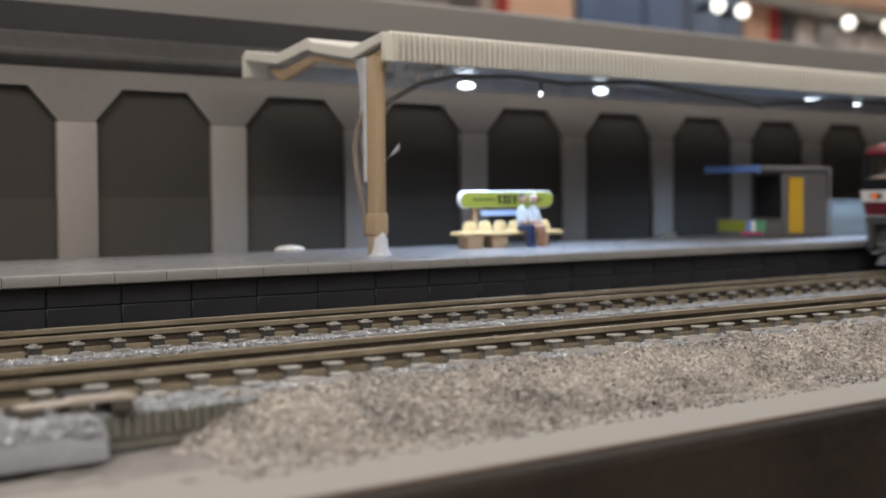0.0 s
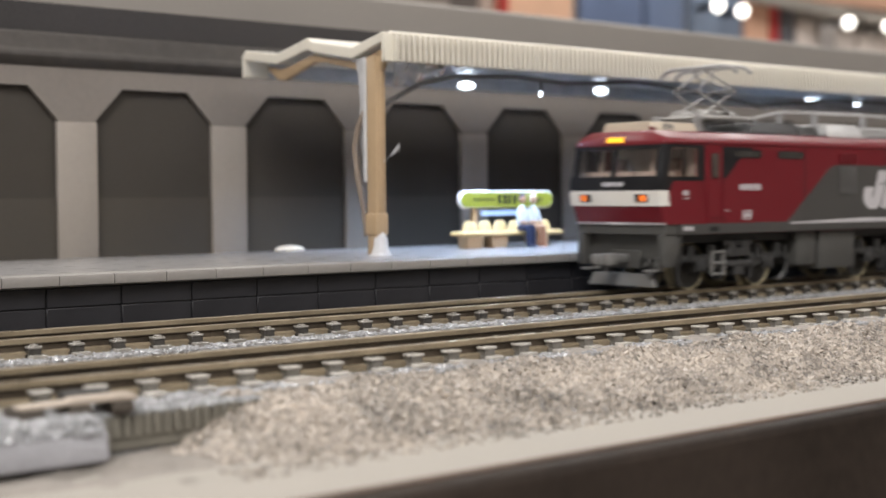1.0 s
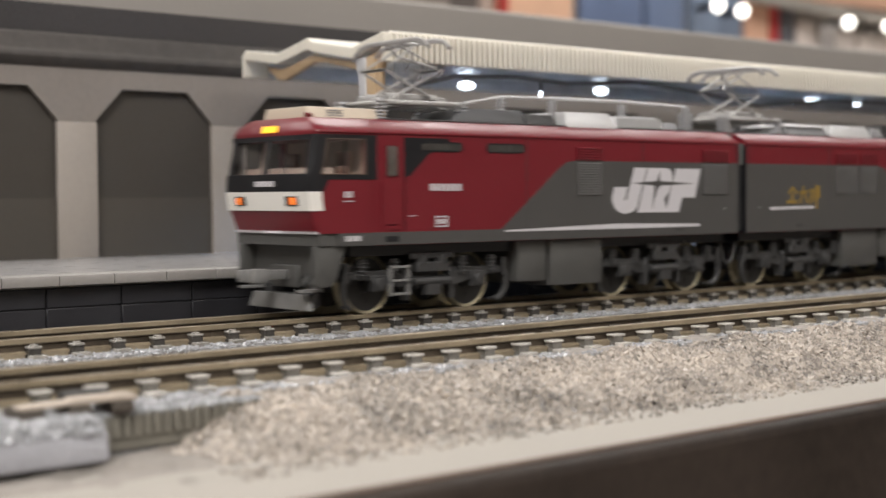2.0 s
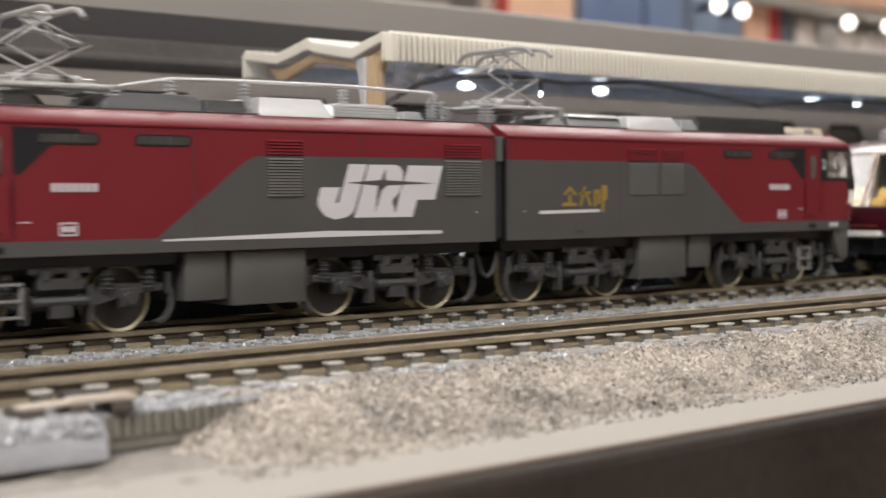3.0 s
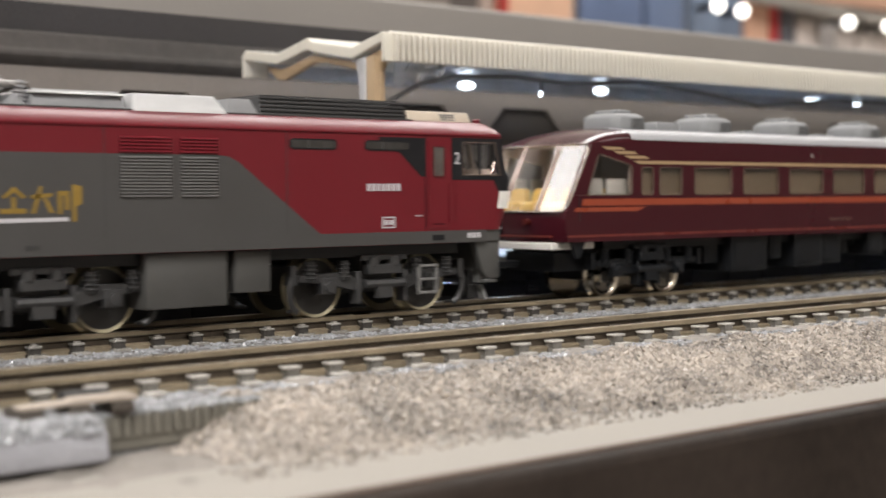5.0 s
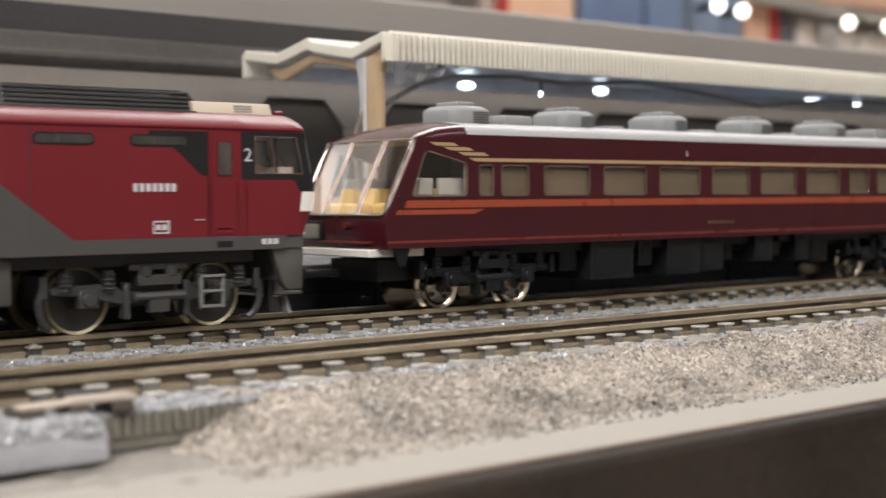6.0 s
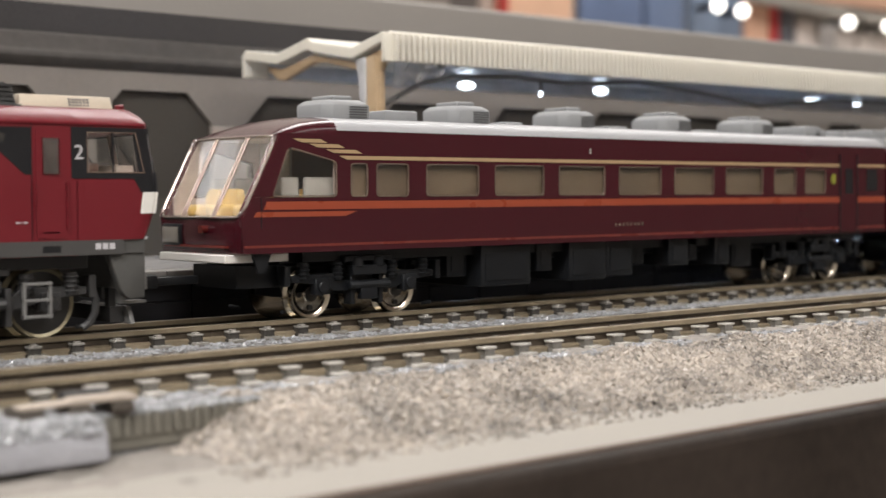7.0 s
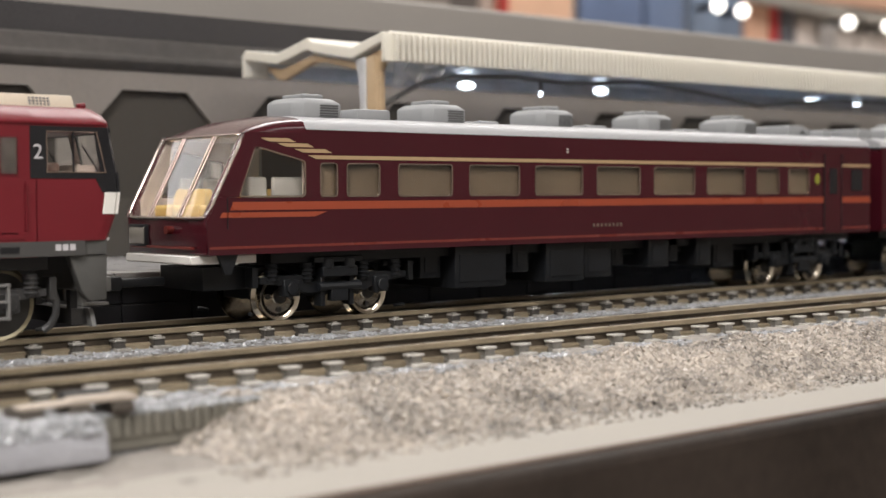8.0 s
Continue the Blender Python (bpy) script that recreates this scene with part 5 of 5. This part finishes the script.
GREENGREY = mat("green_grey_plastic", (0.10, 0.105, 0.10), 0.5, var=0.1)
LOUVRE = mat("louvre_grey_paint", (0.12, 0.116, 0.112), 0.45, var=0.08)
SKIRTPALE = mat("pale_grey_plastic", (0.20, 0.196, 0.19), 0.4, var=0.1)
ROOFPALE = mat("coach_roof_grey", (0.36, 0.36, 0.37), 0.42, var=0.05, size=8)
ACGREY = mat("air_conditioner_grey", (0.27, 0.275, 0.28), 0.5, var=0.06)
RIM = mat("bright_window_rim", (0.34, 0.26, 0.22), 0.2, 0.8, var=0.15, size=3)
SEATPALE = mat("pale_seat_cover", (0.24, 0.22, 0.19), 0.6, var=0.1)
ACDARK = mat("air_conditioner_slots", (0.09, 0.09, 0.092), 0.6)
CLEARTRIM = glass("clear_moulded_edge", (0.95, 0.90, 0.86), 0.10)
CHROME = mat("bright_window_trim", (0.55, 0.49, 0.44), 0.22, 0.85, var=0.08)
MULLION = mat("rosy_clear_mullion", (0.42, 0.33, 0.29), 0.15, 0.6, var=0.1, size=2)
GOLDLINE = mat("gold_line", (0.42, 0.29, 0.16), 0.4, var=0.06)
COACHUNDER = mat("coach_underframe_black", (0.0095, 0.0105, 0.0125), 0.4, var=0.35, size=4, spec=0.3)


def coach(front, x35, label):
    t = thing("passenger_coach", (x35, 4.5, 0), label, "coach", "coaches of the train")
    L = 130.2
    wins = [(15.5, 18.1), (19.4, 24.5), (27.3, 36.2), (39.0, 48.0), (50.8, 60.0), (62.8, 71.9), (74.8, 84.0), (86.8, 96.0), (98.9, 104.7), (107.1, 112.8)]
    if not front:
        wins = [(3.0, 6.0), (12.0, 17.0)] + wins[2:]
    z0, z1 = 14.8, 18.9

    def pp(name, bm, m, lab="", parent=t):
        return part(name, bm, m, parent, lab)

    for y in (-1, 1):
        bm = B()
        if front:
            prism(bm, [(0.3, 8.3), (0.0, 12.5), (1.2, 14.8), (L, 14.8), (L, 8.3)], "y", y * 8.85, y * 9.35)
            prism(bm, [(1.2, 14.8), (4.2, 14.85), (6.4, 20.55), (7.0, 20.65), (13.45, 19.1), (13.45, 14.8), (15.5, 14.8), (15.5, 22.3), (5.2, 22.3)], "y", y * 8.85, y * 9.35)
        else:
            prism(bm, [(0.0, 8.3), (0.0, 14.8), (L, 14.8), (L, 8.3)], "y", y * 8.85, y * 9.35)
            bx(bm, 0, wins[0][0], y * 8.85, y * 9.35, z0, 22.3)
        bx(bm, wins[0][0], L, y * 8.85, y * 9.35, z1, 22.3)
        ends = wins + [(L, L)]
        for (a, b), (c, d) in zip(ends, ends[1:]):
            bx(bm, b, c, y * 8.85, y * 9.35, z0, z1)
        for a, b in wins:
            loop = rounded([(a, z0), (b, z0), (b, z1), (a, z1)], 0.55)
            collar(bm, [c for p, c in loop], [p for p, c in loop], y * 8.85, y * 9.35)
        quad = [(4.2, 14.85), (13.45, 14.85), (13.45, 19.1), (7.0, 20.65), (6.4, 20.55)]
        if front:
            loop = rounded(quad, 0.5)
            collar(bm, [c for p, c in loop], [p for p, c in loop], y * 8.85, y * 9.35)
        side = pp("side_wall", bm, MAROON, "glossy maroon side wall")

        def line(name, pts, m, lab="", d=0.05):
            b2 = B()
            prism(b2, pts, "y", y * 9.35, y * (9.35 + d))
            return pp(name, b2, m, lab, side)

        line("orange_line", [(3.1, 13.35), (3.5, 14.3), (L, 14.3), (L, 13.3)], ORANGE, "orange waist line")
        line("orange_line", [(1.7, 12.5), (2.1, 13.1), (16.5, 13.1), (14.7, 12.5)], ORANGE, "short orange line")
        line("orange_line", [(0.4, 8.95), (0.4, 9.25), (L, 9.25), (L, 8.95)], DIMRED, "thin orange sill line")
        line("gold_line", [(15.0, 19.3), (13.8, 19.75), (L, 19.75), (L, 19.3)], GOLDLINE, "gold line over the windows")
        for z in (20.65, 21.05):
            line("vent_dot", [(56.9, z), (57.15, z), (57.15, z + 0.2), (56.9, z + 0.2)], WHITE)
        if front:
            line("seam", [(2.7, 11.2), (2.7, 14.7), (2.82, 14.7), (2.82, 11.2)], BLACK, "dark seam at the front corner")
            for k, (a, b, z) in enumerate(((11.9, 16.3, 20.05), (9.5, 13.7, 20.68), (7.2, 11.1, 21.25))):
                line("gold_line", [(a + 1.2, z), (a, z + 0.42), (b, z + 0.42), (b + 1.0, z)], GOLDLINE, "gold speed line")
        for k in range(8):
            line("marking", [(62.0 + k * 0.8, 10.4), (62.0 + k * 0.8, 10.85), (62.36 + k * 0.8, 10.85), (62.36 + k * 0.8, 10.4)], RIM, "small dull silver marking")
        for a, b in wins:
            b2 = B()
            o = [p for p, c in rounded([(a, z0), (b, z0), (b, z1), (a, z1)], 0.55)]
            i = [p for p, c in rounded([(a + 0.12, z0 + 0.12), (b - 0.12, z0 + 0.12), (b - 0.12, z1 - 0.12), (a + 0.12, z1 - 0.12)], 0.45)]
            collar(b2, o, i, y * 9.0, y * 9.42)
            pp("window", b2, RIM, "bright rimmed coach window", side)
            b2 = B()
            bx(b2, a + 0.1, b - 0.1, y * 9.02, y * 9.2, z0 + 0.1, z1 - 0.1)
            ob = pp("pane", b2, SMOKED, "", side)
            ob.visible_shadow = False
        if front:
            cx, cz = 9.3, 17.4
            b2 = B()
            o = [p for p, c in rounded(quad, 0.5)]
            collar(b2, o, [(cx + (p[0] - cx) * 0.965, cz + (p[1] - cz) * 0.94) for p in o], y * 9.0, y * 9.45)
            pp("window", b2, RIM, "bright rimmed lounge window", side)
            b2 = B()
            prism(b2, [(cx + (p - cx) * 0.97, cz + (q - cz) * 0.97) for p, q in quad], "y", y * 9.02, y * 9.2)
            ob = pp("pane", b2, GLASS, "", side)
            ob.visible_shadow = False
        b2 = B()
        bx(b2, 117.0, 121.6, y * 9.3, y * 9.42, 8.5, 21.2)
        d = pp("door", b2, MAROON, "maroon passenger door", side)
        b2 = B()
        bx(b2, 116.7, 117.0, y * 9.1, y * 9.5, 8.4, 21.4)
        bx(b2, 121.6, 121.9, y * 9.1, y * 9.5, 8.4, 21.4)
        pp("door_frame", b2, BLACK, "", side)
        b2 = B()
        bx(b2, 118.3, 120.4, y * 9.4, y * 9.5, 14.8, 19.0)
        pp("door_window", b2, BLACK, "", d)
        b2 = B()
        bx(b2, 124.6, 127.8, y * 9.3, y * 9.42, 15.3, 18.9)
        pp("window", b2, BLACK, "small dark end window", side)
        b2 = B()
        ball(b2, (115.0, y * 9.4, 17.2), 0.7, 0.12, 0.9)
        pp("emblem", b2, LIME, "small lime disc", side)
        # curtains behind the panes
        b2 = B()
        a0 = wins[0][0] - 1
        pts = [(a0 + k * 0.45, y * (8.78 + 0.02 * math.sin(k * 1.7) + 0.03 * math.sin(k * 0.37))) for k in range(int((L - 3 - a0) / 0.45))]
        loft(b2, [[(p, q, 12.5) for p, q in pts], [(p, q, 21.5) for p, q in pts]], close=False)
        ob = pp("curtain", b2, CURTAIN, "beige pleated curtains", t)
        ob.modifiers.new("thick", "SOLIDIFY").thickness = 0.0001
    # roof
    arc = [(-9.35, 22.3), (-9.25, 22.9), (-8.7, 23.7), (-7.2, 24.2), (-4, 24.6), (0, 24.75), (4, 24.6), (7.2, 24.2), (8.7, 23.7), (9.25, 22.9), (9.35, 22.3)]
    bm = B()
    prism(bm, [(a, b if abs(a) < 9.3 else 22.75) for a, b in arc], "x", 13.6 if front else 0, L)
    pp("roof", bm, ROOFPALE, "pale grey curved roof")
    bm = B()
    a0 = 5.2 if front else 0
    for y in (-1, 1):
        bx(bm, a0 + 8.4 if front else 0, L, y * 9.33, y * 9.0, 22.25, 22.8)
    if front:
        loft(bm, [[(u, a * w, 22.0 + (b - 22.0) * h) for a, b in arc] for u, w, h in ((4.9, 0.97, 0.06), (6.5, 0.985, 0.42), (9.0, 0.995, 0.75), (11.5, 1.0, 0.92), (13.7, 1.0, 1.0))])
    pp("roof_front" if front else "cornice", bm, MAROON, "maroon roof front" if front else "")
    # ends, floor
    bm = B()
    bx(bm, L - 0.5, L, -8.8, 8.8, 8.3, 22.3)
    if not front:
        bx(bm, 0, 0.5, -8.8, 8.8, 8.3, 22.3)
    bx(bm, 2, L - 1, -8.8, 8.8, 8.4, 9.0)
    pp("end_wall", bm, MAROON)
    bm = B()
    bx(bm, L - 0.2, L + 1.7, -4.5, 4.5, 8.6, 21)
    soften(bm, 0.2)
    pp("gangway", bm, BLACK, "black gangway bellows")
    if front:
        bm = B()
        loft(bm, [[(0.2, -8.9, 8.3), (-0.5, 0, 8.3), (0.2, 8.9, 8.3), (2, 8.9, 8.3), (2, -8.9, 8.3)], [(0.0, -9.3, 10.5), (-0.8, 0, 10.5), (0.0, 9.3, 10.5), (2, 9.3, 10.5), (2, -9.3, 10.5)],
                  [(0.2, -9.3, 12.5), (-0.5, 0, 12.5), (0.2, 9.3, 12.5), (2, 9.3, 12.5), (2, -9.3, 12.5)]])
        apron = pp("apron", bm, MAROON, "maroon front apron")
        bm = B()
        bx(bm, -0.72, -0.2, -7.0, 7.0, 8.95, 9.2)
        pp("orange_line", bm, DIMRED, "", apron)
        for y in (5.45,):
            bm = B()
            bx(bm, -0.85, 0.5, y - 2.3, y + 2.3, 9.0, 11.7)
            soften(bm, 0.3)
            hl = pp("headlight", bm, BLACK, "square headlight in a dark housing", apron)
            bm = B()
            bx(bm, -0.95, -0.7, y - 1.85, y + 1.85, 9.35, 11.35)
            soften(bm, 0.2)
            pp("lens", bm, LENS, "pale headlight lens", hl)
            bm = B()
            rod(bm, (-0.3, -2.4, 11.1), (-1.3, -2.4, 11.1), 0.5, 10)
            pp("marker_lamp", bm, REDLENS, "small red tail lamp", apron)
        # raked windscreen in three panes
        sl = lambda z: 0.1 + (z - 12.5) / 9.5 * 5.0
        bow = lambda y: -0.6 * (1 - (y / 9.2) ** 2)
        for a, b in ((-9.0, -4.1), (-3.7, 2.9), (3.3, 9.0)):
            bm = B()
            rings = []
            for z in (12.6, 15, 18, 21.9):
                ys = [a + (b - a) * k / 6 for k in range(7)]
                rings.append([(sl(z) + bow(y), y, z) for y in ys] + [(sl(z) + bow(y) + 0.25, y, z) for y in ys[::-1]])
            loft(bm, rings)
            ob = pp("windscreen", bm, GLASS, "clear raked windscreen pane")
            ob.visible_shadow = False
        for y in (-9.1, -4.2, -3.6, 2.8, 3.4, 9.1):
            bm = B()
            chain(bm, [(sl(z) + bow(y) - 0.02, y, z) for z in (12.5, 16, 19, 22.0)], 0.14 if abs(y) < 8 else 0.42, 10)
            ob = pp("mullion", bm, MULLION if abs(y) < 8 else CLEARTRIM, "rosy windscreen mullion" if abs(y) < 8 else "clear rounded windscreen edge")
            ob.visible_shadow = abs(y) < 8
        bm = B()
        outline = [p for p, c in rounded([(-9.25, 12.5), (-3.0, 12.5), (3.0, 12.5), (9.25, 12.5), (9.25, 22.0), (3.0, 22.0), (-3.0, 22.0), (-9.25, 22.0)], 1.3)]
        chain(bm, [(sl(z) + bow(y) - 0.05, y, z) for y, z in outline + outline[:1]], 0.15, 8)
        pp("windscreen_rim", bm, CHROME, "bright rounded windscreen rim")
        bm = B()
        bx(bm, 0.8, 26, -8.7, 8.7, 11.8, 12.3)
        pp("lounge_floor", bm, SEATYEL, "yellow lounge floor")
        bm = B()
        bx(bm, 26, 26.4, -8.7, 8.7, 12.3, 22)
        bx(bm, 14.2, 14.6, 2.0, 8.6, 12.3, 22)
        pp("partition", bm, SEATPALE, "pale partition")
        for y in (-1, 1):
            bm = B()
            bx(bm, 1.6, 14.4, y * 8.6, y * 8.8, 12.3, 14.7)
            prism(bm, [(1.7, 14.7), (4.4, 14.7), (6.3, 20.4), (7.0, 20.5), (13.3, 19.2), (13.4, 14.7), (15.5, 14.7), (15.5, 22.0), (5.5, 22.0)], "y", y * 8.7, y * 8.83)
            pp("lining", bm, CABIN, "beige inner lining")
        for x, y in ((3.6, -5.2), (3.6, 1.0), (4.0, 6.0), (9.5, -5.6), (9.5, 5.6), (12.0, 0)):
            bm = B()
            bx(bm, x - 1.3, x + 1.5, y - 1.6, y + 1.6, 12.3, 13.9)
            soften(bm, 0.5, 3)
            loft(bm, [[(x + 1.2 + q, y - 1.6 * w, z), (x + 2.2 + q, y - 1.6 * w, z), (x + 2.2 + q, y + 1.6 * w, z), (x + 1.2 + q, y + 1.6 * w, z)] for z, w, q in ((13, 1, 0), (14.8, 0.98, 0.3), (15.5, 0.8, 0.4), (15.8, 0.5, 0.45))])
            pp("armchair", bm, SEATYEL, "yellow lounge armchair")
        bm = B()
        bx(bm, 5.8, 26, -8.6, 8.6, 21.7, 21.95)
        pp("lounge_ceiling", bm, CABIN, "beige lounge ceiling")
        for x, w in ((6.4, 2.6), (9.7, 4.4)):
            for y in (-1, 1):
                bm = B()
                bx(bm, x, x + w, y * 7.4, y * 8.0, 12.3, 17.2)
                soften(bm, 0.4, 3)
                pp("seat_back", bm, SEATPALE, "pale covered seat back")
        bm = B()
        bx(bm, 2, 9, -5.0, 5.0, 4.0, 6.7)
        bx(bm, 4.4, 5.4, -6, 6, 6.6, 8.4)
        white = B()
        bx(white, -1.0, 7.8, -7.4, 8.0, 7.2, 8.2)
        soften(white, 0.12, 1)
        pp("coupler_plate", white, WHITE, "white plate under the lounge end")
        prism(bm, [(1.8, 8.4), (4.5, 8.4), (3.5, 6.0), (2.7, 6.0)], "y", -8.8, -8.3)
        pp("front_underframe", bm, COACHUNDER)
    # roof units
    if front:
        units = ((15.9, 23.5), (36.6, 44.2), (57.3, 64.9), (78.8, 86.4), (99.7, 107.3))
        small = ((25.2, 30.6, 25.9), (46.0, 49.5, 25.0), (66.6, 71.0, 25.0), (88.0, 92.0, 25.0), (115.0, 119.5, 26.3), (118, 121, 25.8), (124.5, 127, 25.8))
    else:
        units, small = ((14, 25), (35, 46), (56, 67), (77, 88), (98, 109)), ((1.0, 5.5, 26.2), (27, 31, 25.2))
    for a, b in units:
        bm = B()
        ch = 1.2
        oc = lambda g, z: [(a + g, -3.8 + ch + g, z), (a + ch + g, -3.8 + g, z), (b - ch - g, -3.8 + g, z), (b - g, -3.8 + ch + g, z), (b - g, 3.8 - ch - g, z), (b - ch - g, 3.8 - g, z), (a + ch + g, 3.8 - g, z), (a + g, 3.8 - ch - g, z)]
        loft(bm, [oc(0.2, 24.3), oc(0.0, 24.6), oc(0.0, 26.4), oc(0.7, 27.0)])
        soften(bm, 0.12, 1)
        ac = pp("air_conditioner", bm, ACGREY, "grey rooftop air conditioner")
        bm = B()
        bx(bm, a + 2.0, b - 2.4, -2.3, 2.3, 27.0, 27.6)
        soften(bm, 0.25)
        pp("fan_cover", bm, ACGREY, "", ac)
        bm = B()
        for k in range(5):
            bx(bm, a + 3.6, b - 1.3, -3.9, -3.7, 24.75 + k * 0.32, 24.9 + k * 0.32)
        pp("grille", bm, ACDARK, "dark grille slots", ac)
    for a, b, z in small:
        bm = B()
        bx(bm, a, b, -3.8, 3.8, 24.2, z)
        soften(bm, 0.35)
        pp("roof_vent", bm, ACGREY, "grey roof vent")
    # running gear
    for c in (19.2, 113.2):
        bm = B()
        bogie(bm, c, 6.7, False)
        soften(bm, 0.08, 1, 60)
        pp("bogie_frame", bm, COACHUNDER, "black bogie frame")
        for d in (-6.6, 6.6):
            wheelset(t, c + d, 2.87, 0.26, BRIGHTWHEEL, dished=True)
    for a, b, z, y in ((33, 36.5, 4.2, 6.6), (37.5, 46.5, 2.8, 8.3), (48.5, 51.5, 4.4, 7.4), (54, 61.5, 2.9, 8.2), (61.9, 67.5, 3.2, 7.8), (69, 71.5, 4.6, 6.4), (75, 79.5, 4.2, 8.2), (80.2, 83.0, 4.8, 7.0), (86, 89.5, 4.0, 8.0), (92, 97, 3.4, 6.4)):
        bm = B()
        bx(bm, a, b, -y, y, z, 8.4)
        soften(bm, 0.25)
        bx(bm, a + 0.7, b - 0.7, -y - 0.12, y + 0.12, z + 0.8, 7.2)
        pp("equipment_box", bm, COACHUNDER, "black underfloor equipment box")
    bm = B()
    bx(bm, 10 if front else 3, L - 3, -7.0, 7.0, 7.0, 8.4)
    rod(bm, (28, -5, 6.4), (104, -5, 6.4), 0.4, 6)
    pp("underframe", bm, COACHUNDER)
    bm = B()
    bx(bm, -6.5, -0.5, -0.7, 0.7, 4.6, 5.6)
    bx(bm, -8.2, -6.2, -1.2, 0.6, 4.3, 5.9)
    soften(bm, 0.2)
    pp("coupler", bm, COACHUNDER, "black knuckle coupler")
    ROLLERS.append((t, x35))


LENS = mat("pale_lens", (0.24, 0.22, 0.19), 0.1, var=0.05, coat=0.5)
REDLENS = mat("red_lens", (0.1, 0.015, 0.012), 0.15, var=0.05)


locomotive()
coach(True, 196.7, "maroon lounge coach with orange lines and a raked glass front")
coach(False, 330.6, "maroon passenger coach with orange lines coupled behind another")
room()
far_things()
layout_board()
viaduct()
canopy()
canopy_lamps()
bench()
figurine(172.4 - 0.75, 40.6, 1.1, FIGURE, "seated pale plastic figurine on the bench", NAVY, True)
figurine(175.2 - 0.75, 40.8, 1.09, FIGURE, "seated pale plastic figurine on the bench beside another", BROWNLEG, False)
kiosk()
track(0.0, "model railway track beside the platform with brown rails")
track(-33.0, "near model railway track with brown rails and grey ballast")
ballast(0.0, 11)
ballast(-33.0, 21)
turnout_end()
platform()


def motions():
    """The train runs in and stops; each wheelset rolls on its rail."""
    for ob, x in ROLLERS:
        rows = []
        for i in range(81):
            t = i / 10
            rows.append((t, pose((x + travel(t)) * MM, 4.5 * MM, 0)))
        walk(ob, rows)
    for ob, x, z, r in ROLLING:
        walk(ob, [(i / 20, pose(x * MM, 0, z * MM, 0, math.degrees(travel(i / 20) / r), 0)) for i in range(161)])


motions()
